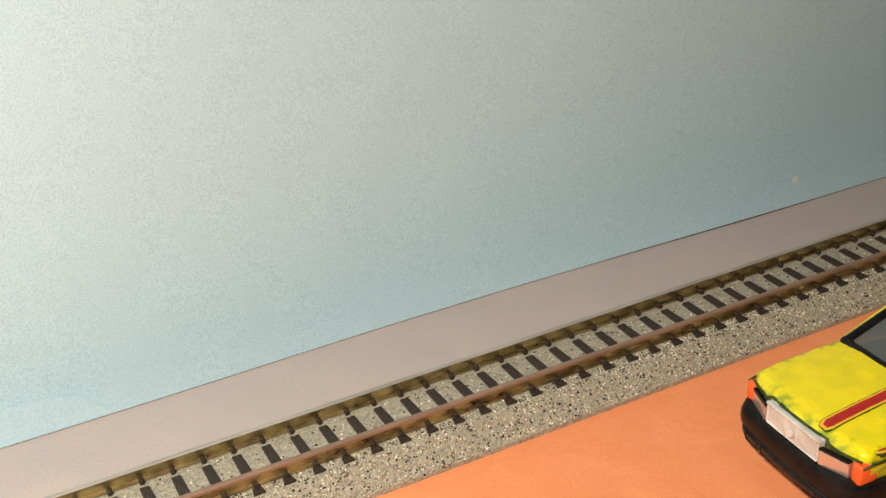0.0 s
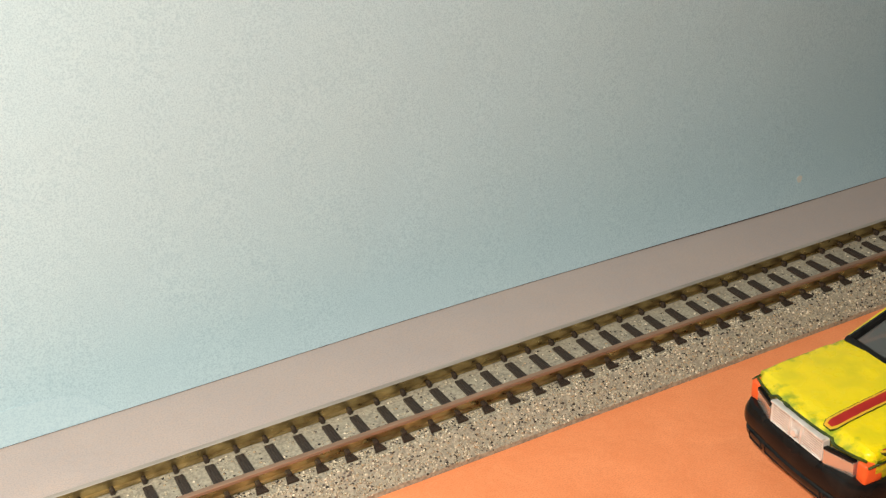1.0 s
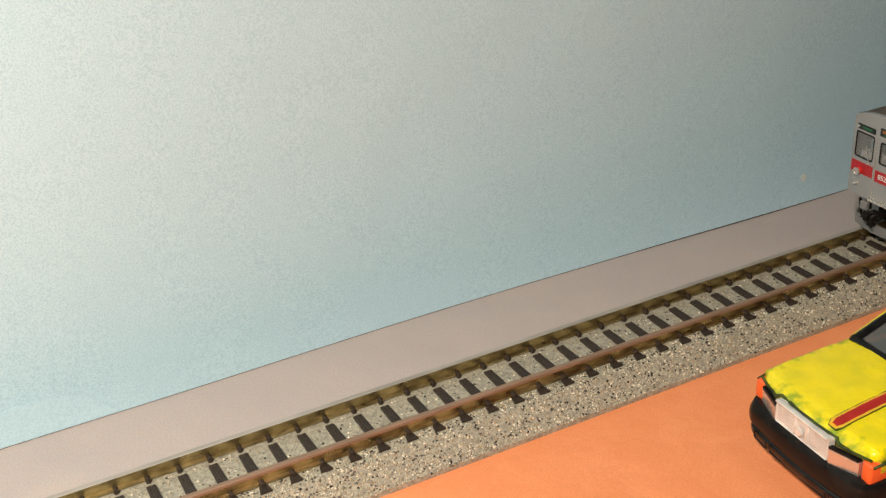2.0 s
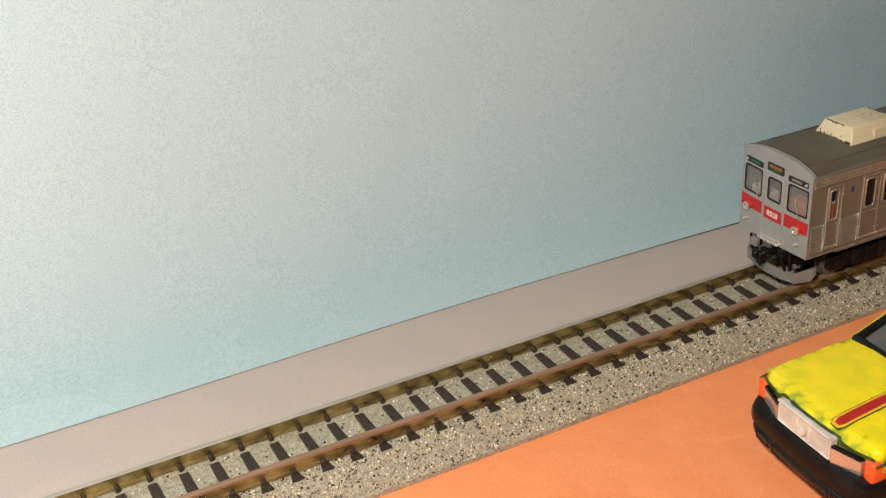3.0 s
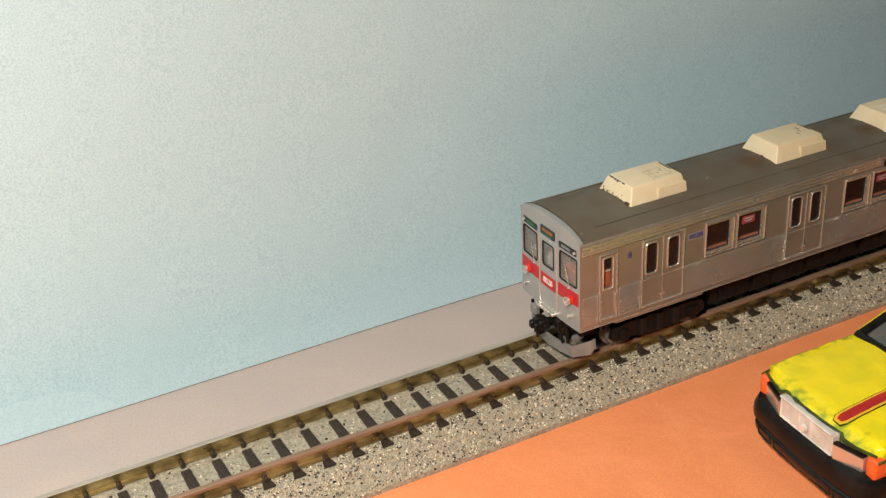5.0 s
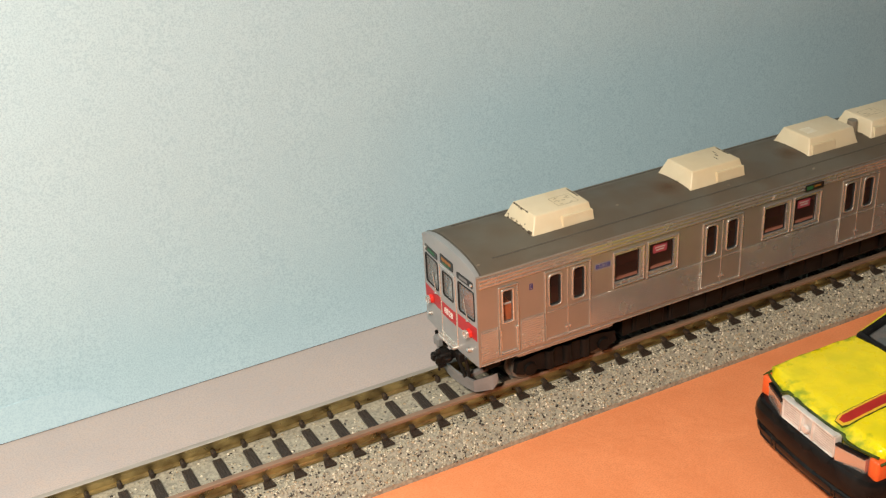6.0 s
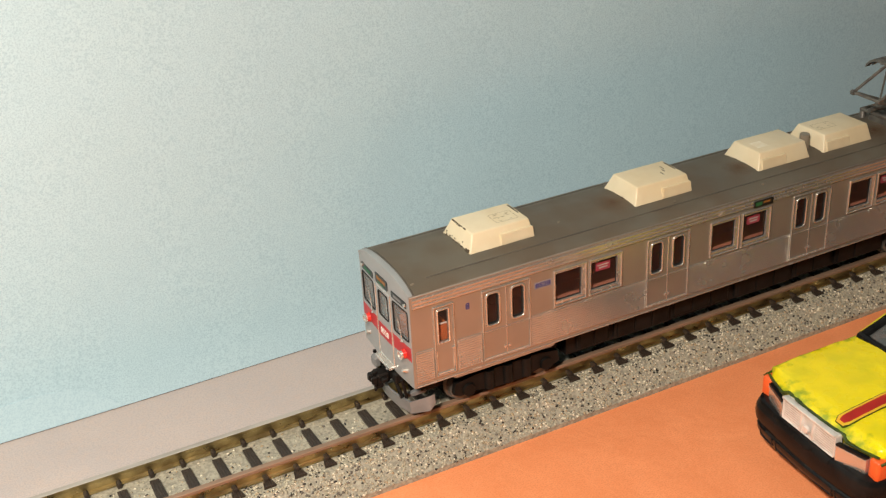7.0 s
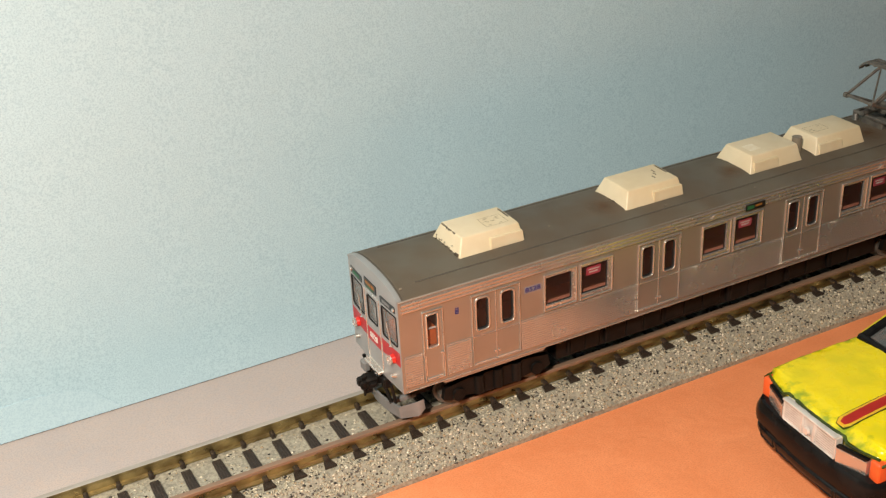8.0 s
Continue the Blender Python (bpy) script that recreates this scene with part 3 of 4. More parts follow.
            prism(bm, [(a + 2.3, 18.45), (a + 4.0, 18.45), (a + 4.0, 18.7), (a + 2.3, 18.7)], place, -0.54, -0.5)
            part("print", bm, M_WHITE, win, "pale printed lines")
    for x in (58.9, 97.0):
        bm = bmesh.new()
        disc(bm, place(x, 22.2, 0.2), (0, s, 0), 0.5, 0.4, 0.5)
        part("side_lamp", bm, M_CHROME, wall, "small round side lamp")
    sign = part("side_destination_sign", plate(place, 65.7, 69.9, 21.45, 22.6, 0, 0.36, 0.1), M_SIGNBLACK, t, "dark destination sign with green and amber print")
    part("print", plate(place, 66.0, 67.4, 21.72, 22.35, 0.36, 0.39), M_GREENINK, sign)
    part("print", plate(place, 67.7, 69.2, 21.95, 22.3, 0.36, 0.39), M_AMBER, sign)
    part("crest", frame_ring(place, 9.45, 10.1, 18.8, 19.9, 0.16, 0, 0.05, 0.1), M_BLUEINK, wall)
    part("crest", plate(place, 9.68, 9.88, 19.1, 19.6, 0, 0.05), M_BLUEINK, wall)
    part("number_label", plate(place, 21.75, 24.95, 18.55, 19.75, 0, 0.03, 0.1), M_LABEL, wall, "pale bluish number label")
    turn = pose(23.35 * MM, s * (HW + 0.06) * MM, 19.15 * MM, 90, 0, 0 if s < 0 else 180)
    flat_text("fleet_number", "8528", 1.2, turn @ Matrix.Diagonal((1.18, 0.92, 1, 1)), M_BLUEINK, wall)


def front_of_car(t):
    face = bmesh.new()
    # outline with arched top, split in vertical strips around the openings
    openings = [(-8.35, -3.4, 15.5, 20.85), (3.4, 8.35, 15.5, 20.85), (-1.75, 1.75, 15.9, 20.4)]
    edge = HW - 0.03
    us = sorted({-edge, edge, *[k for o in openings for k in o[:2]], *[HW * k / 8 for k in range(-7, 8)]})
    depth = 0.6

    def strip(u0, u1, a0, a1, b0, b1):
        c = [front_face(u0, a0, 0), front_face(u1, a1, 0), front_face(u1, b1, 0), front_face(u0, b0, 0)]
        f = [face.verts.new(p) for p in c]
        g = [face.verts.new((p[0] + depth, p[1], p[2])) for p in c]
        face.faces.new(f)
        face.faces.new(g)
        for i in range(4):
            face.faces.new((f[i], f[(i + 1) % 4], g[(i + 1) % 4], g[i]))

    for u0, u1 in zip(us, us[1:]):
        t0, t1 = roof_height(u0) - 0.02, roof_height(u1) - 0.02
        o = [q for q in openings if q[0] <= u0 and u1 <= q[1]]
        if o:
            strip(u0, u1, ZB, ZB, o[0][2], o[0][2])
            strip(u0, u1, o[0][3], o[0][3], t0, t1)
        else:
            strip(u0, u1, ZB, ZB, t0, t1)
    bmesh.ops.remove_doubles(face, verts=face.verts, dist=0.001)
    f = part("front_wall", face, M_FRONT, t, "light grey front panel")
    # raised rim round the roof arch
    bm = bmesh.new()
    n = 40
    prev = None
    for i in range(n + 1):
        u = HW * math.sin(math.pi * (i / n - 0.5))
        z = roof_height(u)
        q = [bm.verts.new(p) for p in (front_face(u, z - 0.4, 0.0), front_face(u, z - 0.32, 0.12), front_face(u, z + 0.02, 0.10), (0.7, u, z + 0.06), (0.9, u, z - 0.02))]
        if prev:
            for k in range(4):
                bm.faces.new((prev[k], prev[k + 1], q[k + 1], q[k]))
        prev = q
    part("roof_rim", bm, M_FRONT, f, smooth=True)
    bm = bmesh.new()
    prev = None
    for i in range(n + 1):
        u = HW * math.sin(math.pi * (i / n - 0.5))
        z = roof_height(u)
        q = [bm.verts.new(p) for p in ((0.62, u, z - 0.05), (0.62, u, z + 0.11), (0.9, u, z + 0.11), (0.9, u, z - 0.1))]
        if prev:
            for k in range(3):
                bm.faces.new((prev[k], prev[k + 1], q[k + 1], q[k]))
        prev = q
    part("roof_end_seam", bm, M_ROOFLINE, f, "dark seam where roof meets front", smooth=True)
    for s in (-1, 1):
        a, b = sorted((s * 3.35, s * 8.4))
        win = part("front_window", frame_ring(front_face, a, b, 15.4, 20.95, 0.32, -0.1, 0.1, 0.6), M_RUBBER, t, "cab window in a black rubber frame")
        part("pane", plate(front_face, a + 0.2, b - 0.2, 15.6, 20.75, -0.4, -0.25), M_GLASSF, win)
        bm = bmesh.new()
        c = s * 5.3 - 1.2
        rod(bm, front_face(c, 15.2, 0.25), front_face(c + 1.1, 18.6, 0.22), 0.1)
        rod(bm, front_face(c - 0.4, 15.2, 0.2), front_face(c + 0.3, 14.9, 0.3), 0.16)
        part("wiper", bm, M_CHROME, win, "thin bright wiper")
        a, b = sorted((s * 3.0, s * 8.95))
        part("red_band", plate(front_face, a, b, 12.2, 14.65, 0, 0.05), M_RED, f, "red band")
        bm = disc(bmesh.new(), front_face(s * 6.55, 12.75, 0.35), (1, 0, 0), 0.62, 0.85, 0.75)
        lamp = part("headlight", bm, M_LAMPRED, t, "round red-rimmed headlight", smooth=True)
        part("bezel", ring(bmesh.new(), [(s * 6.55 + 0.78 * math.cos(k), 12.75 + 0.78 * math.sin(k)) for k in [2 * math.pi * i / 20 for i in range(20)]],
                           [(s * 6.55 + 0.5 * math.cos(k), 12.75 + 0.5 * math.sin(k)) for k in [2 * math.pi * i / 20 for i in range(20)]], front_face, 0.6, 0.95),
             M_CHROME, lamp, "chrome bezel")
        part("lens", disc(bmesh.new(), front_face(s * 6.55, 12.75, 0.76), (1, 0, 0), 0.5, 0.45, 0.2), M_LENS, lamp, "silvered lens")
        part("marker_light", disc(bmesh.new(), front_face(s * 6.85, 9.9, 0.35), (-1, 0, 0.25), 0.42, 0.28, 0.9), M_CHROME, t, "small bright marker light", smooth=True)
        a, b = sorted((s * 3.35, s * 8.15))
        num_box = part("number_box", plate(front_face, a, b, 21.35, 22.5, 0, 0.08, 0.25),
                    M_SIGNBLACK, t, "black number box")
        if s > 0:
            part("print", plate(front_face, a + 0.9, b - 1.3, 21.7, 22.15, 0.08, 0.12), M_GREENINK, num_box, "green printed bar")
        else:
            part("print", plate(front_face, a + 1.6, b - 0.8, 21.7, 22.15, 0.08, 0.12), M_PLOW, num_box, "grey printed bar")
        part("tail_lens", disc(bmesh.new(), front_face(s * 7.75, 21.92, 0.15), (-1, 0, 0), 0.32, 0.26, 0.3), M_CHROME, num_box, smooth=True)
        part("corner_post", plate(front_face, s * 8.95 - 0.1, s * 8.95 + 0.1, ZB, 23.6, 0, 0.06), M_FRONT, f)
    # centre door
    door = part("end_door", frame_ring(front_face, -2.75, 2.75, 8.3, 21.2, 0.16, 0, 0.12, 0.1), M_CHROME, t, "gangway door with a window")
    part("window_frame", frame_ring(front_face, -1.85, 1.85, 15.8, 20.5, 0.32, -0.1, 0.1, 0.55), M_RUBBER, door, smooth=True)
    part("pane", plate(front_face, -1.7, 1.7, 16.0, 20.3, -0.4, -0.25), M_GLASSF, door)
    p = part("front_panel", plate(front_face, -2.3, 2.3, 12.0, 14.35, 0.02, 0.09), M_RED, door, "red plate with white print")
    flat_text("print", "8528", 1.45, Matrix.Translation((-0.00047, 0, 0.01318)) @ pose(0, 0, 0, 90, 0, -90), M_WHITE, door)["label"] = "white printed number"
    d = part("destination_sign", plate(front_face, -2.15, 2.15, 21.65, 23.3, 0, 0.12, 0.2), M_SIGNBLACK, t, "dark destination sign with amber print")
    for a, b in ((-1.6, -0.6), (-0.4, 0.4), (0.6, 1.6)):
        part("print", plate(front_face, a, b, 22.35, 22.95, 0.12, 0.15), M_AMBER, d)
    part("print", plate(front_face, -1.2, 1.2, 21.9, 22.12, 0.12, 0.15), M_GREENINK, d)
    bm = bmesh.new()
    box(bm, -1.35, 0.0, -2.7, 2.7, 7.75, 8.3, 0.1)
    part("step", bm, M_CHROME, t, "bright step below the end door")


def air_conditioner(t, x, cheek=(5.75, 11.75)):
    z = 25.22
    w = 4.62
    bm = bmesh.new()
    lo = [(x + 0.1, -w + 0.05, z), (x + 11.85, -w + 0.05, z), (x + 11.85, w - 0.05, z), (x + 0.1, w - 0.05, z)]
    mid = [(x + 0.15, -w + 0.1, z + 0.35), (x + 11.82, -w + 0.1, z + 0.35), (x + 11.82, w - 0.1, z + 0.35), (x + 0.15, w - 0.1, z + 0.35)]
    hi = [(x + 1.15, -w + 1.2, z + 3.0), (x + 11.5, -w + 1.2, z + 3.0), (x + 11.5, w - 1.2, z + 3.0), (x + 1.15, w - 1.2, z + 3.0)]
    rows = [[bm.verts.new(p) for p in r] for r in (lo, mid, hi)]
    for r, q in zip(rows, rows[1:]):
        for i in range(4):
            bm.faces.new((r[i], r[(i + 1) % 4], q[(i + 1) % 4], q[i]))
    bm.faces.new(rows[0])
    bm.faces.new(rows[2])
    bmesh.ops.bevel(bm, geom=[e for e in bm.edges if min(v.co.z for v in e.verts) > z + 0.2], offset=0.26, segments=4, affect="EDGES", profile=0.5)
    u = part("air_conditioner", bm, M_CREAM, t, "cream roof air conditioner with sloping sides", smooth=True)
    bm = bmesh.new()
    prism(bm, rounded(x - 0.08, x + 12.0, -w - 0.06, w + 0.06, 0.4), lambda a, b, h: (a, b, h), z - 0.15, z + 0.22)
    bmesh.ops.bevel(bm, geom=[e for e in bm.edges if min(v.co.z for v in e.verts) > z], offset=0.1, segments=2, affect="EDGES")
    part("base_flange", bm, M_CREAM, u, smooth=True)
    # raised side cheek
    for s in (-1,):
        bm = bmesh.new()
        a, b = x + cheek[0], x + cheek[1]
        q = [(a, s * (w + 0.02), z + 0.2), (b, s * (w + 0.02), z + 0.2), (b - 0.1, s * (w - 0.22), z + 1.95), (a + 0.1, s * (w - 0.22), z + 1.95)]
        r = [(p[0], p[1] - s * 1.3, p[2]) for p in q]
        vs = [[bm.verts.new(p) for p in k] for k in (q, r)]
        bm.faces.new(vs[0])
        bm.faces.new(vs[1])
        for i in range(4):
            bm.faces.new((vs[0][i], vs[0][(i + 1) % 4], vs[1][(i + 1) % 4], vs[1][i]))
        bmesh.ops.bevel(bm, geom=bm.edges[:], offset=0.07, segments=2, affect="EDGES")
        part("side_cheek", bm, M_CREAM, u, smooth=True)
    return u


def ac_marks(u, x, kind):
    """Printed and worn marks on the top of an air conditioner."""
    z = 25.22 + 3.0
    bm = bmesh.new()
    rng = random.Random(kind)
    if kind in (1, 4):
        x0, y0, x1, y1 = (x + 6.3, -2.3, x + 10.3, 0.9) if kind == 1 else (x + 2.0, -1.2, x + 6.2, 1.4)
        ring(bm, rounded(x0, x1, y0, y1, 0.1, 1), rounded(x0 + 0.09, x1 - 0.09, y0 + 0.09, y1 - 0.09, 0.1, 1), lambda a, b, h: (a, b, h), z - 0.03, z + 0.012)
        for k in range(14 if kind == 1 else 5):
            a, b = x0 + 0.3 + (x1 - x0 - 1.0) * rng.random(), y0 + 0.3 + (y1 - y0 - 0.6) * rng.random()
            box(bm, a, a + 0.2 + 0.5 * rng.random(), b, b + 0.12 + 0.12 * rng.random(), z - 0.03, z + 0.012)
        mat = M_FADED
    elif kind == 2:
        for a, b, c in ((8.0, -1.6, 1.0), (8.9, -0.6, 0.9), (9.4, 0.4, 1.1)):
            box(bm, x + a, x + a + 0.18, b, b + c, z - 0.03, z + 0.012)
        mat = M_GRIMESHADE
    else:
        box(bm, x + 2.4, x + 4.8, -1.6, 0.9, z - 0.03, z + 0.012)
        mat = M_PATCH
    part("print", bm, mat, u, "faded marks" if kind != 3 else "pale patch")
    if kind in (1, 2):
        bm = bmesh.new()
        box(bm, x + 10.95, x + 11.2, -0.8, 2.6, z - 0.12, z + 0.012)
        part("slot", bm, M_GRIMESHADE, u, "dark slot")


def roof_of_car(t):
    bm = bmesh.new()
    n = 28
    ys = [HW * math.sin(math.pi * (i / n - 0.5)) for i in range(n + 1)]
    prev = None
    xs = [0.55] + [4 + k * (LENGTH - 8) / 12 for k in range(13)] + [LENGTH]
    for x in xs:
        row = [bm.verts.new((x, y, roof_height(y))) for y in ys]
        if prev:
            for i in range(n):
                bm.faces.new((prev[i], prev[i + 1], row[i + 1], row[i]))
        prev = row
    bmesh.ops.solidify(bm, geom=bm.faces[:], thickness=0.4)
    roof = part("roof", bm, M_ROOF, t, "dull grey-brown arched roof", smooth=True)
    for s in (-1, 1):
        y = s * 6.7
        bm = bmesh.new()
        z = roof_height(y)
        box(bm, 4.2, LENGTH - 3, y - 0.14, y + 0.14, z - 0.1, z + 0.05, 0.02)
        part("roof_rib", bm, M_ROOFLINE, roof, "dark roof seam")
    for x, y in ((1.2, -7.3), (51.0, -6.0), (68.5, -7.8), (30.2, -2.8)):
        z = roof_height(y)
        part("roof_hook", box(bmesh.new(), x, x + 0.5, y - 0.1, y + 0.1, z - 0.05, z + 0.22, 0.05), M_ROOF, roof)
    for x, g in ((12.9, 1), (44.2, 2), (70.4, 3), (85.35, 4)):
        u = air_conditioner(t, x, (5.75, 11.75) if g < 3 else (1.0, 6.5))
        ac_marks(u, x, g)
        bm = bmesh.new()
        rng = random.Random(int(x))
        # dark flecks: wear and stain, plus the shadow gap under the later units
        for k in range(16 if x < 20 else 5):
            y = -4.35 + 8.3 * rng.random()
            box(bm, x - 0.12, x + 0.3, y, y + 0.1 + 0.4 * rng.random(), 25.2, 25.48 + 0.4 * rng.random() ** 2)
        part("grime_shade", bm, M_GRIMESHADE, u, "dark paint wear and painted gap shadow at the foot")
        if g == 1:
            bm = bmesh.new()
            y = 3.1
            while y > -1.2:
                step = 0.12 + 0.3 * rng.random()
                wide = 0.05 + 0.12 * rng.random() ** 2
                box(bm, x + 1.16 - wide, x + 1.2 + wide * 0.6, y - step, y, 27.85, 28.15 + 0.05 * rng.random())
                y -= step if rng.random() < 0.8 else step + 0.3
            for k in range(12):
                y, h = -4.0 + 8.2 * rng.random(), 0.1 + 0.7 * rng.random() ** 3
                box(bm, x + 0.12 + 0.36 * h, x + 0.4 + 0.36 * h, y, y + 0.08 + 0.22 * rng.random(), 25.4 + h, 25.5 + h + 0.25 * rng.random())
            part("edge_wear", bm, M_GRIMESHADE, u, "dark chipped edge")
    for cx, cy, rx, ry in ((41.6, -1.6, 4.2, 4.0), (68.2, -1.8, 3.6, 3.4), (100.2, -2.2, 3.4, 3.0)):
        bm = bmesh.new()
        n = 12
        grid = [[bm.verts.new((rx * (2 * i / n - 1), ry * (2 * k / n - 1), roof_height(cy + ry * (2 * k / n - 1)) + 0.03)) for i in range(n + 1)] for k in range(n + 1)]
        for k in range(n):
            for i in range(n):
                bm.faces.new((grid[k][i], grid[k][i + 1], grid[k + 1][i + 1], grid[k + 1][i]))
        part("rust_stain", bm, M_STAIN, roof, "faint rust-brown stain", at=(cx, cy, 0))
    bm = bmesh.new()
    disc(bm, (83.9, -1.2, 26.6), (0, 0, 1), 0.95, 0.9, 3.4)
    part("vent_pipe", bm, M_ROOF, roof, "short grey roof vent", smooth=True)


def pantograph(t):
    cx, zb = 108.2, 26.9
    base = bmesh.new()
    for y in (-4.2, 4.2):
        box(base, cx - 5.2, cx + 5.2, y - 0.3, y + 0.3, zb, zb + 0.6, 0.1)
    for x in (cx - 4.8, cx - 1.4, cx + 1.4, cx + 4.8):
        box(base, x - 0.3, x + 0.3, -4.4, 4.4, zb, zb + 0.55, 0.1)
    p = part("pantograph", base, M_GUNMETAL, t, "dark grey folding diamond pantograph")
    for x in (-4.5, 4.5):
        for y in (-4.2, 4.2):
            bm = bmesh.new()
            for k in range(3):
                disc(bm, (cx + x, y, 25.6 + 0.55 * k), (0, 0, 1), 0.65, 0.45, 0.5, 10)
            part("insulator", bm, M_GUNMETAL, p, smooth=True)
    knee, zk, zh = 8.7, 31.6, 35.7
    for s in (-1, 1):
        for y in (-3.6, 3.6):
            part("lower_arm", rod(bmesh.new(), (cx - s * 1.2, y, zb + 0.6), (cx + s * knee, y * 0.9, zk), 0.34), M_GUNMETAL, p)
            part("upper_arm", rod(bmesh.new(), (cx + s * knee, y * 0.9, zk), (cx + s * 0.8, y * 0.8, zh), 0.3), M_GUNMETAL, p)
            part("knee_joint", disc(bmesh.new(), (cx + s * knee, y * 0.9, zk), (0, 1, 0), 0.5, 0.5, 0.7, 10), M_GUNMETAL, p)
        part("knee_bar", rod(bmesh.new(), (cx + s * knee, -3.6, zk), (cx + s * knee, 3.6, zk), 0.3), M_GUNMETAL, p)
        part("brace", rod(bmesh.new(), (cx + s * knee, -3.2, zk), (cx + s * 0.8, 2.9, zh), 0.2), M_GUNMETAL, p)
        part("main_shaft", rod(bmesh.new(), (cx - s * 1.2, -4.1, zb + 0.8), (cx - s * 1.2, 4.1, zb + 0.8), 0.55, 10), M_GUNMETAL, p)
        part("spring", rod(bmesh.new(), (cx - s * 1.2, s * 1.6, zb + 1.0), (cx - s * 5.8, s * 1.6, zb + 0.9), 0.5, 10), M_GUNMETAL, p)
        # flat collector strip with drooping horns
        bm = bmesh.new()
        pts = [(-7.8, -1.5), (-7.0, -0.6), (-5.8, 0.1), (5.8, 0.1), (7.0, -0.6), (7.8, -1.5)]
        prev = None
        for y, dz in pts:
            x, z, w = cx + s * 0.85, zh + dz, 0.55
            row = [bm.verts.new(q) for q in ((x - w, y, z - 0.3), (x + w, y, z - 0.3), (x + w, y, z + 0.22), (x - w, y, z + 0.22))]
            if prev:
                for k in range(4):
                    bm.faces.new((prev[k], prev[(k + 1) % 4], row[(k + 1) % 4], row[k]))
            else:
                bm.faces.new(row)
            prev = row
        bm.faces.new(prev)
        part("contact_shoe", bm, M_GUNMETAL, p)
    for y in (-4.0, 4.0):
        part("shoe_link", box(bmesh.new(), cx - 1.5, cx + 1.5, y - 0.25, y + 0.25, zh - 0.35, zh - 0.02, 0.06), M_GUNMETAL, p)
    for x in (-3.6, 3.4):
        part("mounting_block", box(bmesh.new(), cx + x - 1.2, cx + x + 1.2, -2.6, 2.6, 25.4, zb, 0.2), M_GUNMETAL, p)
    return p


WHEELS = []


def underside(t):
    chassis = bmesh.new()
    box(chassis, 1.0, LENGTH - 1, -8.3, 8.3, 6.9, 7.9)
    box(chassis, 29.5, 101.5, -6.3, 6.3, 2.3, 7.0)
    for a, b in ((3.5, 29.5), (101.5, LENGTH - 3)):
        box(chassis, a, b, -3.6, 3.6, 2.6, 7.0)
    part("underframe", chassis, M_BLACK, t)
    for a, b, w in ((31.5, 38.0, 6.8), (39.0, 50.5, 7.1), (51.3, 64.0, 6.6), (65.2, 78.0, 7.1), (79.0, 88.0, 6.7), (89.0, 98.0, 7.0)):
        case = part("equipment_box", box(bmesh.new(), a, b, -w, w, 2.6, 7.0, 0.25), M_BLACK, t, "black underfloor equipment box")
        n = 2 if b - a < 10 else 3
        for k in range(n):
            u0, u1 = a + 0.4 + (b - a - 0.5) * k / n, a + 0.1 + (b - a - 0.5) * (k + 1) / n
            for s in (-1, 1):
                part("cover", box(bmesh.new(), u0, u1, *sorted((s * (w - 0.1), s * (w + 0.22))), 3.0, 6.4, 0.1), M_BLACK, case)
    for cx in (17.6, 112.5):
        b = part("bogie", box(bmesh.new(), cx - 3, cx + 3, -6.5, 6.5, 3.6, 6.9, 0.2), M_BLACK, t, "black moulded bogie")
        for s in (-1, 1):
            y0, y1 = sorted((s * 6.35, s * 7.3))
            side = [(cx - 10, 2.6), (cx - 8.6, 2.0), (cx - 6, 2.2), (cx - 3, 1.5), (cx + 3, 1.5), (cx + 6, 2.2), (cx + 8.6, 2.0), (cx + 10, 2.6),
                    (cx + 9.6, 4.6), (cx + 6, 5.2), (cx - 6, 5.2), (cx - 9.6, 4.6)]
            part("side_frame", prism(bmesh.new(), side, lambda u, v, h: (u, h, v), y0, y1), M_BLACK, b)
            for k in (-7.3, 7.3):
                part("axle_box", disc(bmesh.new(), (cx + k, s * 7.3, 2.9), (0, s, 0), 1.3, 1.1, 0.9, 12), M_BLACK, b, smooth=True)
            for k in (-3.5, 0, 3.5):
                part("spring", disc(bmesh.new(), (cx + k, s * 7.2, 3.6), (0, 0, 1), 0.9, 0.9, 3.4, 10), M_BLACK, b, smooth=True)
        for k in (-7.3, 7.3):
            bm = bmesh.new()
            rod(bm, (0, -6.2, 0), (0, 6.2, 0), 0.7, 10)
            for s in (-1, 1):
                disc(bm, (0, s * 5.2, 0), (0, s, 0), 2.7, 2.65, 1.3, 24)
                disc(bm, (0, s * 4.45, 0), (0, s, 0), 3.2, 3.1, 0.3, 24)
                disc(bm, (0, s * 5.9, 0), (0, s, 0), 1.9, 1.6, 0.5, 14)
                for q in range(4):
                    a = q * math.pi / 2
                    rod(bm, (0.0, s * 5.6, 0), (1.7 * math.cos(a), s * 5.7, 1.7 * math.sin(a)), 0.22, 5)
            w = part("wheelset", bm, M_GUNMETAL, t, "dark metal wheelset", smooth=True)
            WHEELS.append((w, cx + k))
    # plow and coupler
    bm = bmesh.new()
    prev = None
    blade = [(3.3, -8.3, 3.0, 4.8), (2.6, -8.0, 1.75, 4.5), (0.1, -6.5, 1.25, 3.5), (-0.7, -3.4, 1.2, 3.3), (-1.0, -1.0, 1.2, 3.3),
             (-1.0, 1.0, 1.2, 3.3), (-0.7, 3.4, 1.2, 3.3), (0.1, 6.5, 1.25, 3.5), (2.6, 8.0, 1.75, 4.5), (3.3, 8.3, 3.0, 4.8)]
